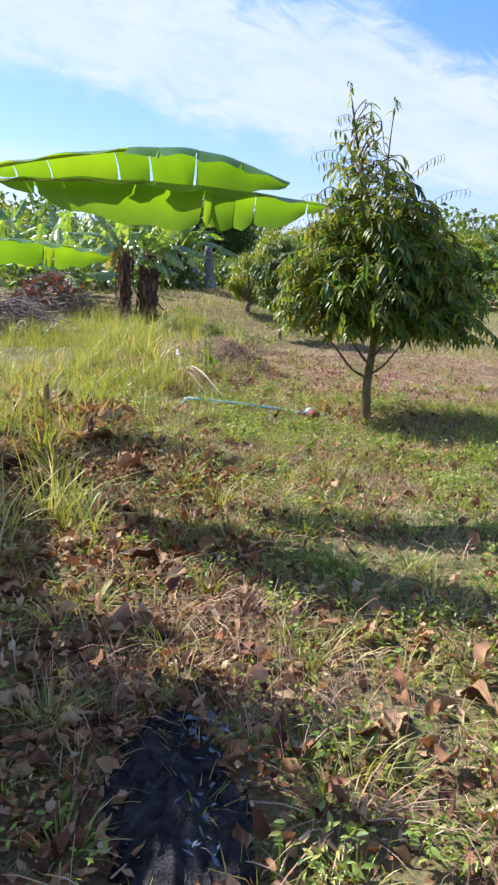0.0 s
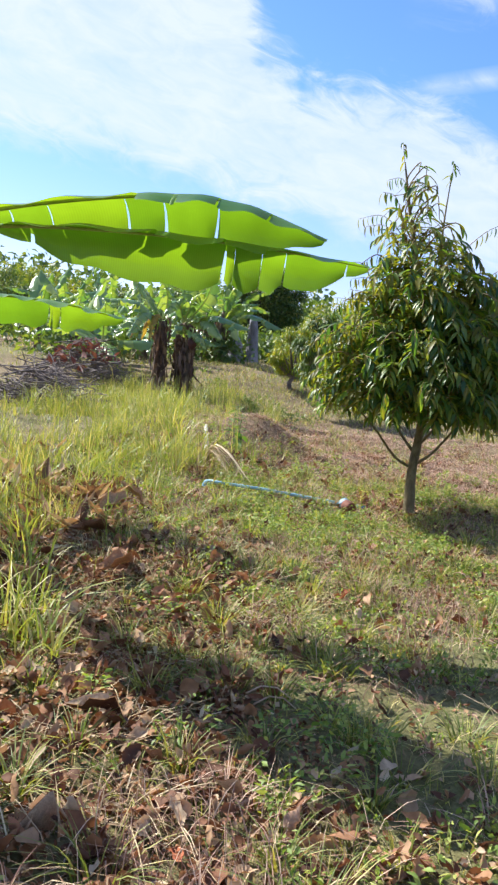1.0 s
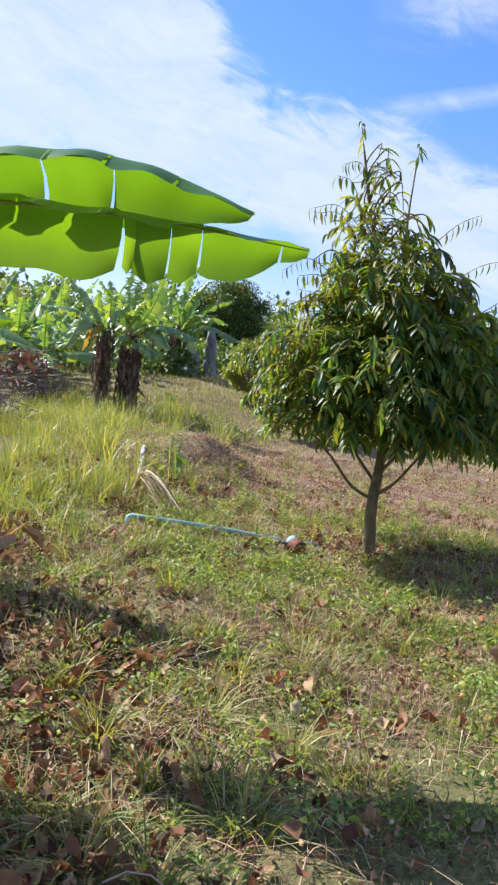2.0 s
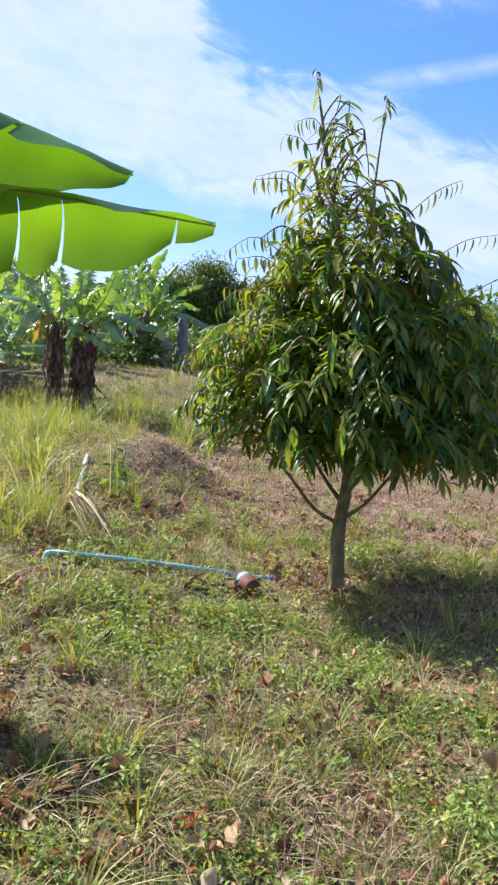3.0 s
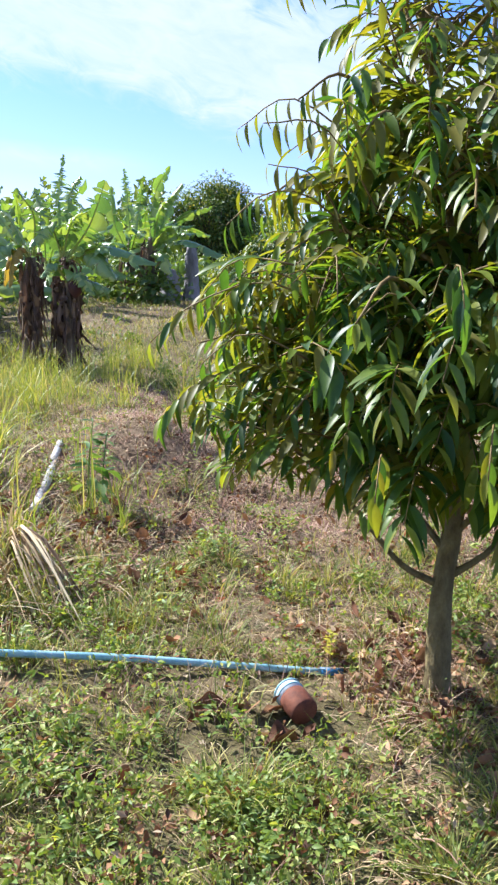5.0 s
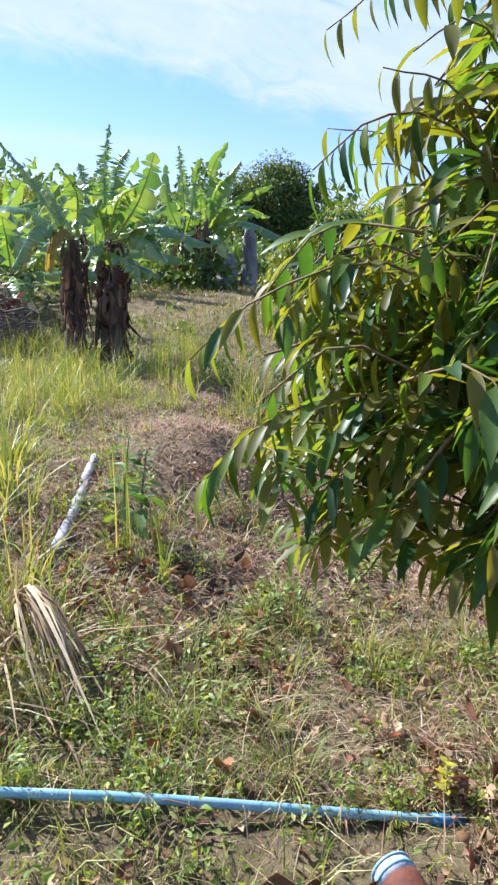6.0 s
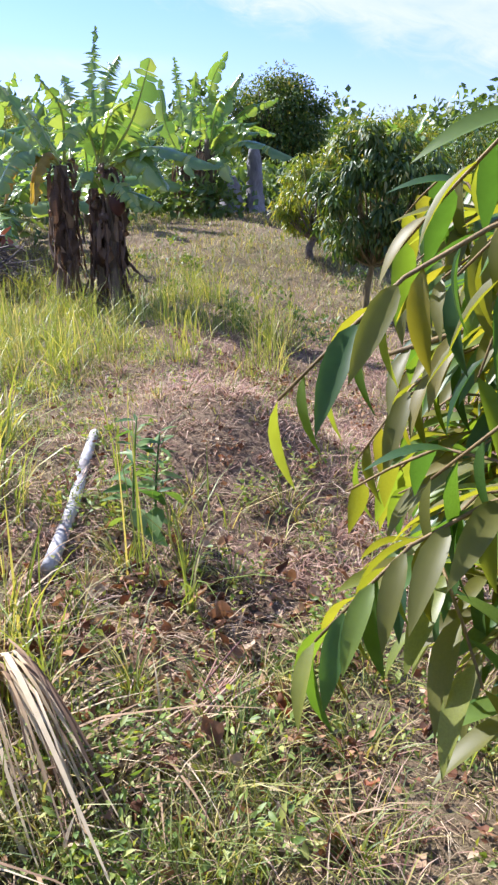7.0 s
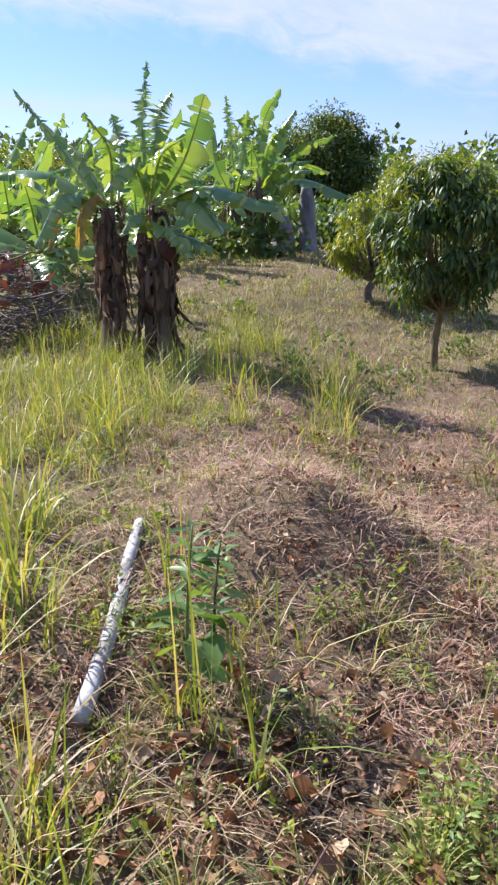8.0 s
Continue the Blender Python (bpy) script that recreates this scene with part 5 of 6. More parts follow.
def ground_cover():
    lump = lambda x, y, s=0.22, k=31: 0.45 + 1.1 * vnoise(x, y, s, k) ** 1.5
    gaps = lambda x, y, k: 0.2 + 0.8 * step(0.32, 0.58, 0.6 * vnoise(x, y, 0.16, k) + 0.4 * vnoise(x, y, 0.07, k + 1))
    wide = dict(near=(-2.7, 1.7, -6.9, 4.2), all=(-4.5, 3.2, -7.2, 8.5))

    def two(n_near, n_all, keep):
        a, b = sample(n_near, *wide["near"], keep), sample(n_all, *wide["all"], keep)
        return np.concatenate([a[0], b[0]]), np.concatenate([a[1], b[1]])

    # dry straw lying low
    x, y = two(120000, 70000, lambda x, y: near_way(x, y) * gaps(x, y, 51) * (0.25 + 0.65 * patches(x, y)) * (0.4 + 0.6 * step(-3.6, -2.0, y)) * (1 - 0.55 * green_at(x, y)) * (1 - 0.6 * litter_at(x, y)))
    n = len(x)
    cover("dry_straw", blades(x, y, RNG.uniform(0.03, 0.10, n) * lump(x, y), RNG.uniform(0.003, 0.007, n), RNG.uniform(0.4, 2.4, n), RNG.uniform(0, 6.28, n), 2), M_STRAW, "short dry tan straw over bare soil", "straw")
    # reddish cut straw
    x, y = sample(210000, -2.8, 3.2, -1.0, 6.4, lambda x, y: mulch_at(x, y) * gaps(x, y, 53) * (0.4 + 0.6 * vnoise(x, y, 0.2, 33)))
    n = len(x)
    cover("cut_straw", blades(x, y, RNG.uniform(0.03, 0.11, n) * lump(x, y, 0.3, 35), RNG.uniform(0.003, 0.008, n), RNG.uniform(0.6, 2.8, n), RNG.uniform(0, 6.28, n), 2), M_MULCH, "reddish-brown cut straw lying thick", "straw")
    # short green grass in patches
    x, y = two(190000, 80000, lambda x, y: near_way(x, y) * gaps(x, y, 55) * step(0.30, 0.56, patches(x, y, 0.5, 7)) * (1 - 0.85 * mulch_at(x, y)) * (1 - 0.7 * litter_at(x, y)) * (0.45 + 0.55 * step(-4.6, -3.0, y)))
    n = len(x)
    cover("short_grass", blades(x, y, RNG.uniform(0.03, 0.12, n) * lump(x, y, 0.18, 37) * (1 + 0.35 * step(-2.5, 0.0, y)), RNG.uniform(0.003, 0.007, n), RNG.uniform(0.2, 1.6, n), RNG.uniform(0, 6.28, n), 2), M_GRASS, "short patchy green and yellow grass", "grass")
    # long straw pressed flat in swaths that lie one way
    cx, cy = sample(2600, -2.6, 1.8, -6.8, 5.0, lambda x, y: near_way(x, y) * (0.25 + 0.75 * step(0.35, 0.6, vnoise(x, y, 0.5, 71))) * (1 - 0.6 * green_at(x, y)) * (1 - 0.55 * litter_at(x, y)) * (0.45 + 0.55 * step(-3.6, -2.4, y)))
    k = np.repeat(np.arange(len(cx)), 20)
    n = len(k)
    x, y = cx[k] + RNG.normal(0, 0.05, n), cy[k] + RNG.normal(0, 0.05, n)
    az = (6.28 * vnoise(cx, cy, 0.7, 73) + RNG.normal(0, 0.5, len(cx)))[k] + RNG.normal(0, 0.28, n)
    cover("flattened_straw", blades(x, y, RNG.uniform(0.03, 0.065, n), RNG.uniform(0.0025, 0.0055, n), RNG.uniform(1.4, 2.8, n), az, 3), M_STRAW, "long bleached straw pressed flat on the ground", "straw")
    # thin dead stems still standing
    x, y = sample(22000, -1.9, 1.2, -6.8, 1.0, lambda x, y: step(0.5, 0.7, patches(x, y, 0.6, 41)) * (1 - mulch_at(x, y)))
    n = len(x)
    cover("dead_stems", blades(x, y, RNG.uniform(0.08, 0.22, n), RNG.uniform(0.0025, 0.005, n), RNG.uniform(0.1, 1.2, n), RNG.uniform(0, 6.28, n), 3), M_MULCH, "thin dead brown stems standing in the grass", "stems")
    # small weeds with leaves up their stems
    cx, cy = sample(26000, -3.0, 2.2, -7.0, 5.0, lambda x, y: near_way(x, y) * (0.35 + 0.65 * step(-4.0, -2.2, y)) * (1 - 0.6 * step(0.1, 0.6, y)) * step(0.46, 0.60, patches(x, y, 0.3, 15)) * (1 - 0.8 * litter_at(x, y)) * (1 - 0.85 * mulch_at(x, y)))
    ch = RNG.uniform(0.04, 0.13, len(cx)) * lump(cx, cy, 0.25, 57)
    k = np.repeat(np.arange(len(cx)), 12)
    n = len(k)
    u = RNG.random(n)
    pos = np.stack([cx[k] + RNG.normal(0, 0.016, n), cy[k] + RNG.normal(0, 0.016, n), gz(cx[k], cy[k]) + 0.012 + ch[k] * u], -1)
    s = RNG.uniform(0.012, 0.036, n) * (1.15 - 0.5 * u)
    cover("creeping_weeds", scatter(LEAF_DIAMOND, pos, randdir(n, 0.3), randdir(n, 1.3), s, s * RNG.uniform(0.16, 0.36, n)), M_WEED, "low leafy green weeds in clumps", "weeds")
    # leafy weeds standing in clumps
    def clump_cover(m, x0, x1, y0, y1, keep, n, radius):
        cx, cy = sample(m, x0, x1, y0, y1, keep)
        k = np.repeat(np.arange(len(cx)), n)
        d, a = np.sqrt(RNG.random(len(k))) * (radius * RNG.uniform(0.5, 1.4, len(cx)))[k], RNG.uniform(0, 6.28, len(k))
        return k, cx[k] + d * np.cos(a), cy[k] + d * np.sin(a), a, RNG.uniform(0.6, 1.5, len(cx))[k]

    k, x, y, a, tall = clump_cover(4200, -2.2, 1.6, -6.3, 2.4, lambda x, y: np.maximum(0.5 * green_at(x, y) ** 1.3, 0.016 + 0.04 * step(0.5, 0.62, vnoise(x, y, 0.4, 75))) * (1 - 0.5 * litter_at(x, y)), 60, 0.085)
    n = len(k)
    u = RNG.random(n) ** 0.7
    pos = np.stack([x, y, gz(x, y) + 0.01 + 0.10 * tall * u], -1)
    s = RNG.uniform(0.018, 0.044, n) * (1.15 - 0.4 * u)
    v = np.stack([np.cos(a), np.sin(a), RNG.uniform(-0.2, 0.7, n)], -1) + RNG.normal(0, 0.35, (n, 3))
    cover("leafy_weeds", scatter(LEAF_WEED, pos, v, randdir(n, 1.4), s, s * RNG.uniform(0.12, 0.26, n)), M_WEED, "clumps of soft leafy green weeds", "weeds")
    # tussocks of arching grass, green and dry
    k, x, y, a, tall = clump_cover(560, -2.2, 1.8, -6.2, 2.2, lambda x, y: 0.85 * (1 - 0.6 * mulch_at(x, y)), 44, 0.06)
    n = len(k)
    cover("grass_tussocks", blades(x, y, RNG.uniform(0.08, 0.17, n) * tall, RNG.uniform(0.004, 0.008, n), RNG.uniform(0.3, 1.3, n), a, 4), M_GRASS, "small arching green grass tussocks", "grass")
    k, x, y, a, tall = clump_cover(420, -2.6, 1.8, -6.4, 5.0, lambda x, y: 0.3 + 0.5 * mulch_at(x, y), 40, 0.07)
    n = len(k)
    cover("straw_wisps", blades(x, y, RNG.uniform(0.06, 0.14, n) * tall, RNG.uniform(0.003, 0.007, n), RNG.uniform(0.6, 2.2, n), a, 4), M_MULCH, "wisps of brown dry straw", "straw")
    # dead brown weeds still in clumps
    k, x, y, a, tall = clump_cover(520, -2.4, 1.8, -6.2, 5.0, lambda x, y: 0.12 + 0.45 * step(0.5, 0.66, vnoise(x, y, 0.5, 81)), 60, 0.08)
    n = len(k)
    pos = np.stack([x, y, gz(x, y) + 0.01 + 0.09 * tall * RNG.random(n)], -1)
    s = RNG.uniform(0.01, 0.035, n)
    cover("dead_weeds", scatter(LEAF_DIAMOND, pos, randdir(n, 0.2), randdir(n, 1.0), s, s * RNG.uniform(0.15, 0.4, n)), M_LITTER, "clumps of dead brown weeds", "weeds")
    # dark scrub at the foot of the bananas
    k, x, y, a, tall = clump_cover(60, -3.6, 0.6, 5.2, 9.5, lambda x, y: 0.15 + 0.6 * step(0.5, 0.65, vnoise(x, y, 0.8, 61)), 60, 0.16)
    n = len(k)
    pos = np.stack([x, y, gz(x, y) + 0.02 + 0.10 * tall * RNG.random(n)], -1)
    s = RNG.uniform(0.025, 0.055, n)
    cover("low_scrub", scatter(LEAF_MID, pos, randdir(n, 0.3), randdir(n, 1.0), s, s * 0.26), M_FOREST, "low dark green scrub near the bananas", "scrub")
    # crumbs of dead leaf
    x, y = sample(60000, -2.9, 1.8, -6.9, 4.2, lambda x, y: near_way(x, y) * (0.25 + 0.75 * litter_at(x, y)))
    n = len(x)
    pos = np.stack([x, y, gz(x, y) + RNG.uniform(0.004, 0.03, n)], -1)
    s = RNG.uniform(0.012, 0.04, n)
    cover("leaf_crumbs", scatter(LEAF_DIAMOND, pos, randdir(n) * (1, 1, 0.4), randdir(n, 1.6), s, s * RNG.uniform(0.2, 0.5, n)), M_LITTER, "crumbled dead leaf scraps strewn on soil", "leaf litter")
    # bent dry grass among the dead leaves
    cx, cy = sample(1400, -3.0, 1.0, -6.9, 2.5, lambda x, y: 0.06 + 0.6 * litter_at(x, y) * step(-5.6, -4.6, y))
    k = RNG.integers(0, len(cx), 6500)
    x, y = cx[k] + RNG.normal(0, 0.07, len(k)), cy[k] + RNG.normal(0, 0.07, len(k))
    az = (RNG.uniform(0, 6.28, len(cx)))[k] + RNG.normal(0, 0.6, len(k))
    cover("bent_dry_grass", blades(x, y, RNG.uniform(0.06, 0.20, len(k)), RNG.uniform(0.003, 0.007, len(k)), RNG.uniform(0.6, 2.2, len(k)), az, 3), M_STRAW, "bent bleached dry grass among dead leaves", "grass")
    # tall grass: many blades in tussocks
    cx, cy = sample(2300, -5.0, -0.8, -3.3, 8.0, tall_at)
    k = RNG.integers(0, len(cx), 11500)
    x, y = cx[k] + RNG.normal(0, 0.045, len(k)), cy[k] + RNG.normal(0, 0.045, len(k))
    hh = (0.17 + 0.36 * RNG.random(len(cx)) ** 1.2)[k] * RNG.uniform(0.5, 1.2, len(k))
    cover("tall_grass", blades(x, y, hh, RNG.uniform(0.004, 0.009, len(k)), RNG.uniform(0.05, 1.1, len(k)), RNG.uniform(0, 6.28, len(k)), 3), M_TALL, "tall yellow-green grass standing in tussocks", "grass")
    # grass between the far trees
    x, y = sample(60000, -13, 13, 5.5, 30, lambda x, y: np.clip(1.4 - 0.035 * y, 0.3, 1) * (0.3 + 0.7 * step(0.25, 0.55, patches(x, y, 1.6, 21))) * (1 - mulch_at(x, y)))
    n = len(x)
    cover("far_grass", blades(x, y, RNG.uniform(0.04, 0.15, n), RNG.uniform(0.008, 0.018, n), RNG.uniform(0.2, 1.4, n), RNG.uniform(0, 6.28, n), 2), M_GRASS, "rough yellow-green grass between the far trees", "grass")
    # rank grass about the bananas and the young trees
    x, y = sample(64000, -5.5, 3.6, 3.2, 13.5, lambda x, y: (0.35 + 0.65 * step(0.3, 0.55, patches(x, y, 0.9, 77))) * (1 - 0.75 * mulch_at(x, y)) * np.clip(1.5 - 0.07 * y, 0.5, 1))
    n = len(x)
    for name, some, mat, label in (("rank_grass", np.arange(n) % 5 < 3, M_GRASS, "rank yellow-green grass about the young trees"), ("sere_grass", np.arange(n) % 5 > 2, M_STRAW, "sere tan grass about the young trees")):
        a, b, m = x[some], y[some], int(some.sum())
        cover(name, blades(a, b, RNG.uniform(0.04, 0.15, m) * lump(a, b, 0.5, 79), RNG.uniform(0.005, 0.010, m), RNG.uniform(0.2, 1.7, m), RNG.uniform(0, 6.28, m), 2), mat, label, "grass")
    # grass on either side
    a, b = sample(13000, -9, -3.5, -3.0, 6.0, lambda x, y: 0.35 + 0.65 * step(0.3, 0.6, patches(x, y, 1.2, 22))), sample(6000, 2.4, 7, -3.0, 6.0, lambda x, y: 0.3 + 0.5 * step(0.3, 0.6, patches(x, y, 1.2, 23)))
    x, y = np.concatenate([a[0], b[0]]), np.concatenate([a[1], b[1]])
    n = len(x)
    cover("side_grass", blades(x, y, RNG.uniform(0.05, 0.2, n), RNG.uniform(0.006, 0.014, n), RNG.uniform(0.2, 1.6, n), RNG.uniform(0, 6.28, n), 2), M_GRASS, "rough dry and green grass beside the way", "grass")
    # leaf litter
    x, y = sample(34000, -3.0, 1.2, -6.6, 1.9, litter_at)
    n = len(x)
    pos = np.stack([x, y, gz(x, y) + RNG.uniform(0.008, 0.045, n)], -1)
    s = 0.018 + 0.072 * RNG.random(n) ** 2
    bag = Bag()
    for k in range(8):
        i = np.arange(k, n, 8)
        bag.add(*scatter(crumpled(LEAF_CURLED, 0.2, k), pos[i], randdir(len(i)) * (1, 1, 0.5), randdir(len(i), 1.0), s[i], s[i] * RNG.uniform(0.14, 0.42, len(i))))
    tagged(place("leaf_litter", bag.mesh("leaf_litter", M_LITTER)), "brown curled dead leaves scattered over the soil", "leaf litter", kind="stuff")
    # loose bent stalks
    n = 380
    x, y = RNG.uniform(-2.6, 0.9, n), RNG.uniform(-6.8, 4.0, n)
    bag = Bag()
    for a, b in zip(x, y):
        z = float(gz(a, b)) + 0.02
        t, l = RNG.uniform(0, 6.28), RNG.uniform(0.05, 0.2)
        v = np.array([math.cos(t), math.sin(t), RNG.uniform(-0.05, 0.25)]) * l
        p = np.array([a, b, z])
        r = RNG.uniform(0.0015, 0.004)
        bag.add(*tube(curve_points([p, p + v * 0.5 + (0, 0, RNG.uniform(0.0, 0.05)), p + v], 4), np.linspace(r, r * 0.6, 4), 4, cap=False))
    tagged(place("loose_stalks", bag.mesh("loose_stalks", M_MULCH)), "loose bent dry stalks on the ground", "stalks", kind="stuff")


ground_cover()


def fallen_leaves():
    g = np.random.default_rng(31)
    shapes = []
    for k in range(10):
        sh = rumpled(leaf_shape([0, 0.42, 0.72, 0.92, 1.0, 0.97, 0.84, 0.62, 0.32, 0], g.uniform(-0.2, 0.5), g.uniform(-0.45, 0.25), g.uniform(0.2, 1.3)), 70 + k)
        v, q, t = scatter(sh, np.zeros((1, 3)), np.array([[1.0, 0, 0]]), np.array([[0, 0, 1.0]]), np.array([1.0]), np.array([g.uniform(0.2, 0.36)]))
        b = Bag().add(v, q, t)
        b.add(v - (0, 0, 0.012), q, t)
        shapes.append(b.mesh("fallen_leaf", M_LITTER))
    v, q, t = scatter(crumpled(leaf_shape([0.15, 0.5, 0.8, 1.0, 1.0, 0.9, 0.75, 0.45, 0], 0.9, 0.3, 0.5), 0.1, 90), np.zeros((1, 3)), np.array([[1.0, 0, 0]]), np.array([[0, 0, 1.0]]), np.array([1.0]), np.array([0.15]))
    folded = Bag().add(v, q, t).add(v - (0, 0, 0.01), q, t).mesh("fallen_leaf", M_LITTER)
    spots = [(-1.46, -3.36, 0.34), (-1.56, -3.28, 0.27), (-0.76, -0.25, 0.085), (-0.66, -0.30, 0.08), (-0.64, -0.47, 0.075), (-0.53, -5.64, 0.1), (-0.6, -5.34, 0.1), (-0.73, -5.78, 0.12), (-1.12, -5.09, 0.12), (-1.61, -5.31, 0.13), (-0.62, -1.74, 0.1), (-0.98, -4.72, 0.12), (-0.25, -5.05, 0.11), (-0.32, -5.52, 0.11), (-0.05, -5.4, 0.1), (-1.78, -4.95, 0.12), (0.02, -2.05, 0.1), (-0.68, -0.24, 0.09), (-0.62, -0.22, 0.08), (-0.58, -0.40, 0.09),
             (-0.35, -5.9, 0.11), (-0.95, -6.3, 0.1)]
    spots += [(-1.63, -4.99, 0.15), (-1.06, -4.64, 0.13), (-0.45, -4.92, 0.14), (-0.63, -5.46, 0.12), (-0.52, -5.45, 0.11), (-0.41, -5.29, 0.13), (-0.76, -5.6, 0.12), (-0.52, -5.69, 0.11), (-1.19, -5.76, 0.12)]
    spots += [(-1.8, -2.74, 0.3), (-2.62, -0.65, 0.32), (-2.66, -2.31, 0.34), (-2.0, -2.3, 0.26), (-2.3, -1.6, 0.3), (-2.1, -3.2, 0.28), (-1.75, -3.7, 0.24), (-2.45, -1.1, 0.26), (-2.4, -2.8, 0.3), (-1.5, -4.3, 0.22), (-2.05, -1.2, 0.24)]
    while len(spots) < 180:
        x, y = g.uniform(-2.8, 0.6), g.uniform(-6.6, 1.2)
        if g.random() < 0.02 + float(litter_at(x, y)) ** 1.5 and math.hypot((x + 1.3) / 0.3, (y + 5.8) / 0.6) > 1:
            spots.append((x, y, g.uniform(0.05, 0.105) * (0.8 if y < -5.2 else 1.0)))
    spots += [(-0.76, -0.27, 0.125), (-0.65, -0.27, 0.11), (-0.64, -0.47, 0.12)]
    for k, (x, y, s) in enumerate(spots):
        ob = place("fallen_leaf", shapes[k % 10] if s < 0.2 else folded, at=G(x, y, 0.014 + 0.07 * s))
        ob.rotation_euler = (g.normal(0, 0.4), g.normal(0, 0.35) - 0.25 * (s > 0.2), g.uniform(0, 6.28))
        ob.scale = (s, s, s)
        tagged(ob, "large curled dry brown leaf on the ground" if s < 0.2 else "long dry folded brown banana leaf piece", "leaf", "fallen leaves")


fallen_leaves()
grass_tuft(G(-1.43, 1.34), 0.46, 12, 1, "upright tuft of green reed grass", 0.03, 0.5, 0.010)
for k, (x, y, h) in enumerate([(-1.92, 0.45, 0.45), (-1.9, 0.95, 0.5)]):
    grass_tuft(G(x, y), h, 30, 60 + k, "upright tuft of yellow-green grass before the pole", 0.06, 0.22, 0.009, "upright grass tufts")
grass_tuft(G(-1.60, 1.46), 0.74, 5, 2, "tall thin green reed stalks by the weed", 0.022, 0.10, 0.008)
grass_tuft(G(-1.47, 1.62), 0.62, 8, 3, "thin yellow-green reed stalks leaning over", 0.03, 0.45, 0.009)
for k, (x, y, h) in enumerate([(-2.35, 2.0, 0.62), (-2.5, 2.4, 0.55), (-2.2, 1.2, 0.6), (-2.3, 0.5, 0.6), (-2.05, 0.2, 0.5), (-1.92, -3.8, 0.42), (-2.12, -3.72, 0.45), (-2.1, -3.4, 0.45), (-2.3, -4.3, 0.45), (-2.3, -3.9, 0.5), (-2.3, -2.9, 0.45), (-2.5, -2.4, 0.5), (-2.22, 1.75, 0.5)]):
    grass_tuft(G(x, y), h, 34, 10 + k, "arching tuft of long yellow-green grass", 0.06, 0.6, 0.011, "long grass tufts")
for k, (x, y, h) in enumerate([(-1.78, 0.55, 0.42), (-1.98, 0.85, 0.45), (-1.85, 0.25, 0.4), (-1.38, 0.76, 0.2)]):
    grass_tuft(G(x, y), h, 18, 40 + k, "bent tuft of bleached dry grass", 0.06, 1.1, 0.011, "dry grass tufts", True)
for k, (x, y, h) in enumerate([(-1.70, 0.62, 0.24), (-1.62, 0.5, 0.2), (-1.82, 0.36, 0.22), (-1.56, 0.27, 0.17)]):
    grass_tuft(G(x, y), h, 24, 80 + k, "heap of long bleached grass fallen over", 0.05, 0.95, 0.014, "fallen dry grass", True)


def straw_bundle(at, seed):
    root = thing("straw_bundle", at, "bundle of reddish dry stalks lying together", "straw")
    g = np.random.default_rng(seed)
    for k in range(26):
        a = 1.15 + g.normal(0, 0.22)
        d = np.array([math.cos(a), math.sin(a), 0]) * g.uniform(0.09, 0.17)
        c = np.array([g.normal(0, 0.05), g.normal(0, 0.05), 0.02 + g.uniform(0, 0.035)])
        line = curve_points([c - d, c + (0, 0, g.uniform(0.0, 0.03)), c + d + (0, 0, g.normal(0.01, 0.012))], 5)
        place("stalk", Bag().add(*tube(line, np.linspace(0.0045, 0.0025, 5), 5)).mesh("stalk", M_MULCH), root)


straw_bundle(G(-1.28, 0.88), 1)


def dead_leaf_heap(at, r, n, seed):
    """Torn strips of dead banana leaf lying over one another."""
    root = thing("dead_leaf_heap", at, "heap of torn tan and rust banana leaf strips on the bank", "dead leaves", "heaps of dead banana leaf")
    g = np.random.default_rng(seed)
    for k in range(n):
        x, y = g.normal(0, r, 2)
        z = float(gz(at[0] + x, at[1] + y)) - at[2] + 0.015 + g.uniform(0, 0.11) * math.exp(-(x * x + y * y) / (2 * r * r))
        a = g.uniform(0, 6.28)
        d = np.array([[math.cos(a), math.sin(a), g.normal(0.1, 0.3)]])
        s = g.uniform(0.13, 0.30)
        v, q, t = scatter(rumpled(LEAF_CURLED, seed * 50 + k), np.array([[x, y, z]]), d, np.array([[0, 0, 1.0]]) + g.normal(0, 0.45, (1, 3)), np.array([s]), np.array([s * g.uniform(0.06, 0.15)]))
        place("leaf_strip", Bag().add(v, q, t).mesh("leaf_strip", M_TORN), root)


for k, (x, y, r, n) in enumerate([(-2.87, -1.3, 0.18, 32), (-2.6, -1.42, 0.17, 30), (-2.36, -1.4, 0.15, 26), (-2.12, -1.95, 0.12, 16), (-3.25, 0.15, 0.15, 18), (-2.45, -2.15, 0.14, 18), (-3.1, -0.8, 0.14, 14)]):
    dead_leaf_heap(G(x, y), r, n, 300 + k)


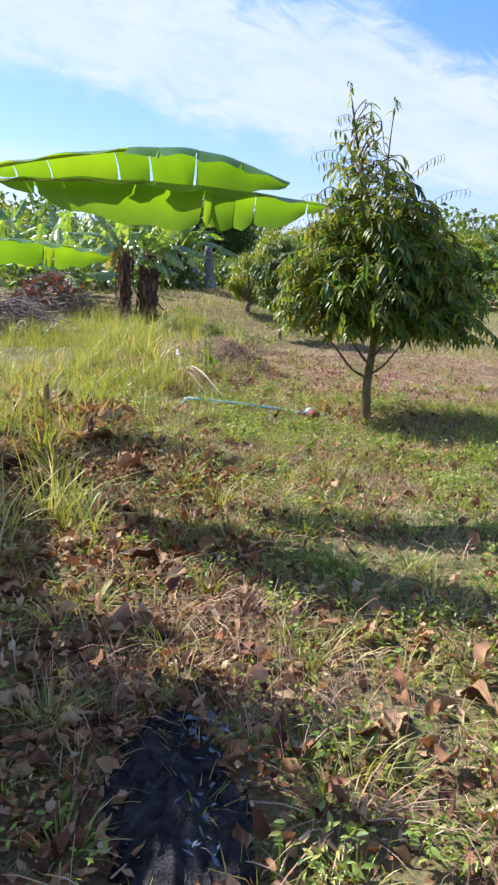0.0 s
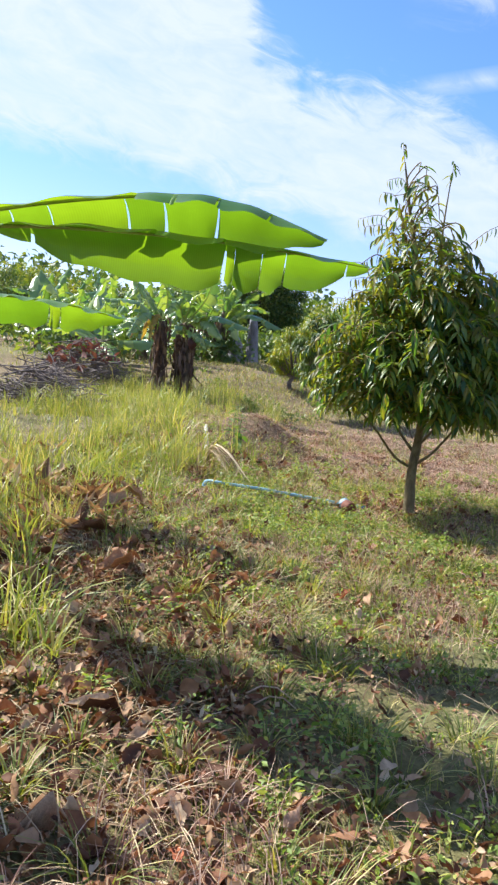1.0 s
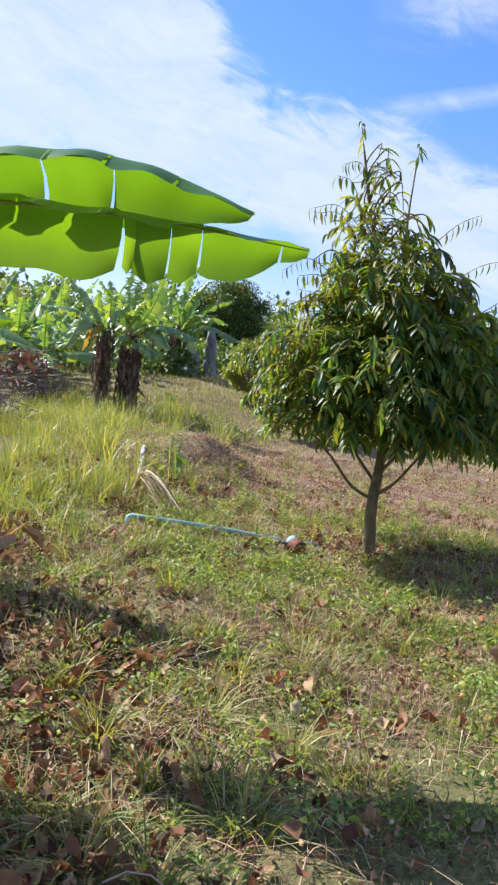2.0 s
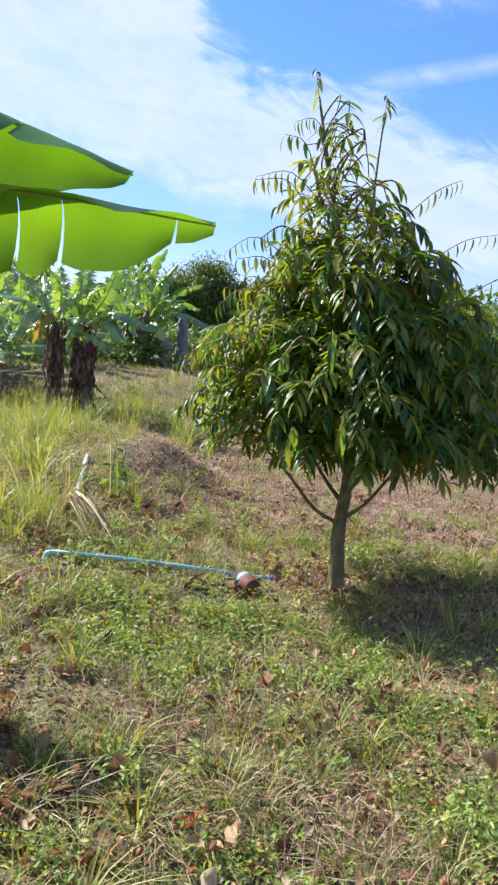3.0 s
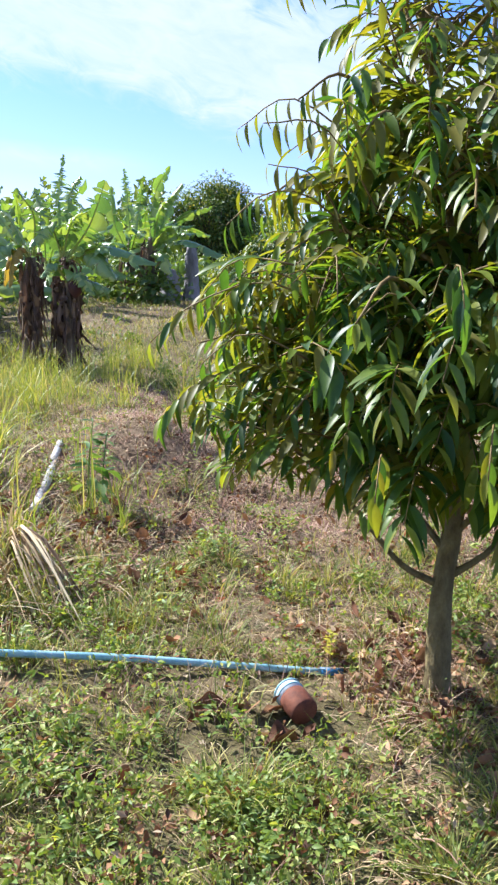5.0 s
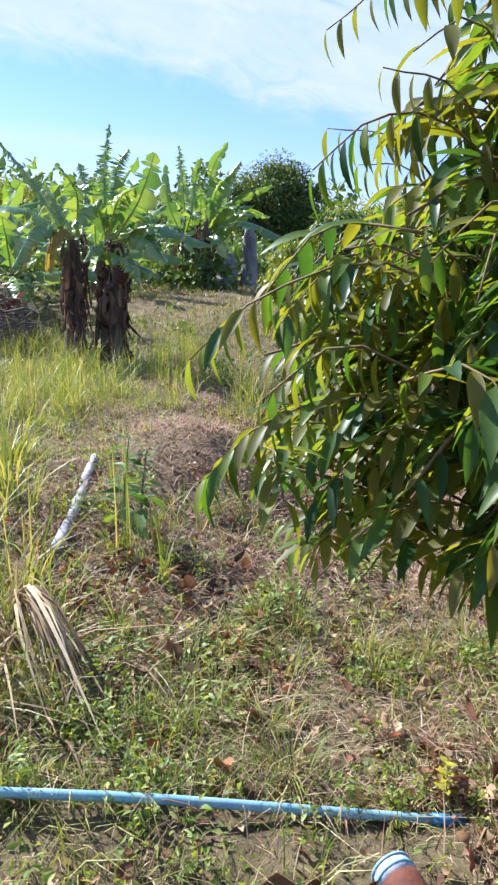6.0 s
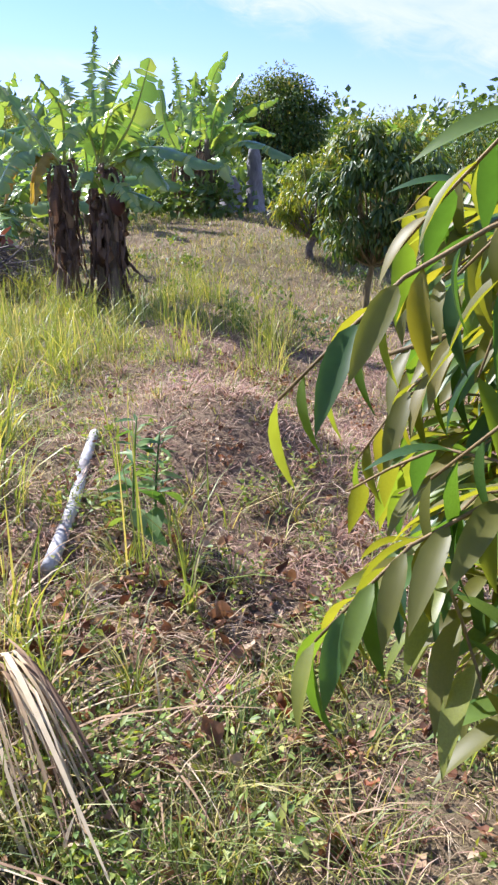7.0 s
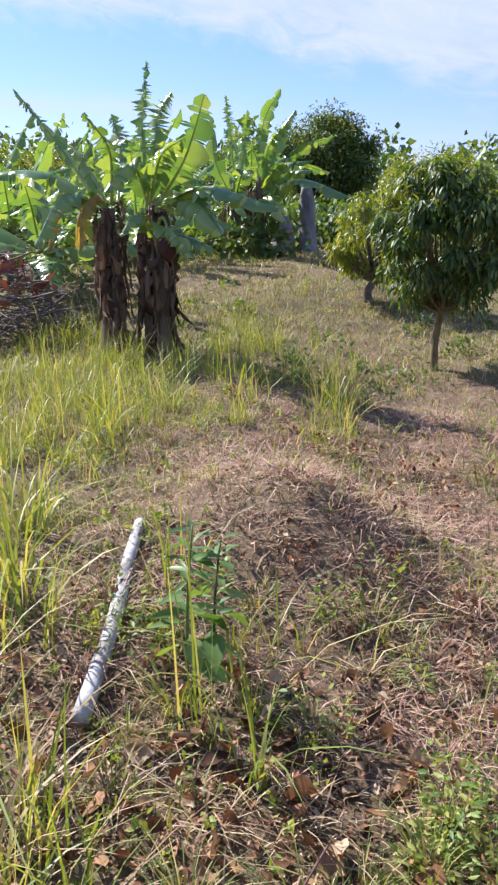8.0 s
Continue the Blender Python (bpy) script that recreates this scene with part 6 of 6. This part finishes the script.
def dry_sheaf(seed):
    """Long dead blades that arch out of a tuft and come down together."""
    base = np.array(G(-1.86, 0.78))
    root = thing("dry_grass_sheaf", Vector(base), "sheaf of long bleached grass bent over to the ground", "grass")
    g = np.random.default_rng(seed)
    for k in range(34):
        tip = np.array([g.uniform(-1.52, -1.28), g.uniform(0.10, 0.34)])
        u = g.uniform(0.5, 1.0)
        tip = base[:2] + (tip - base[:2]) * u
        mid = base[:2] + (tip - base[:2]) * 0.5 + g.normal(0, 0.02, 2)
        line = curve_points([(g.normal(0, 0.02), g.normal(0, 0.02), -0.02), (*(mid - base[:2]) * 0.4, g.uniform(0.16, 0.27) * u), (*(mid - base[:2]) * 1.1, g.uniform(0.14, 0.24) * u),
                             (*(tip - base[:2]), float(gz(*tip)) - base[2] + 0.012)], 9)
        side = np.array([0.55, 0.83, 0.0]) + g.normal(0, 0.3, 3)
        half = side[None] / np.linalg.norm(side) * (0.005 * g.uniform(0.6, 1.4) * np.array([0.5, 0.8, 1, 1, 1, 0.9, 0.7, 0.45, 0.08]))[:, None]
        v = np.stack([line - half, line + half + (0, 0, 0.002)], 1).reshape(-1, 3)
        place("blade", mesh_from("blade", v, [(2 * i, 2 * i + 1, 2 * i + 3, 2 * i + 2) for i in range(8)], mats=[M_STRAW]), root)


dry_sheaf(6)


def flower_sprig(at):
    root = thing("weed_sprig", at, "small yellow-green sprig standing at the pipe end", "weed")
    g = np.random.default_rng(4)
    for k in range(16):
        u = k / 15
        a = k * 2.4
        d = np.array([[math.cos(a), math.sin(a), 0.5]])
        v, q, t = scatter(LEAF_WEED, np.array([[0.0, 0.0, 0.02 + 0.10 * u]]), d, np.array([[0, 0, 1.0]]) + 0.5 * d, np.array([0.04 - 0.012 * u]), np.array([0.011]))
        place("leaf", Bag().add(v, q, t).mesh("leaf", M_YELLOWGREEN), root)
    place("stem", Bag().add(*tube([(0, 0, -0.04), (0.004, 0, 0.06), (0, 0, 0.125)], [0.003, 0.0025, 0.0015], 5)).mesh("stem", M_WEED), root)


flower_sprig(G(-0.39, 0.15, 0.02))
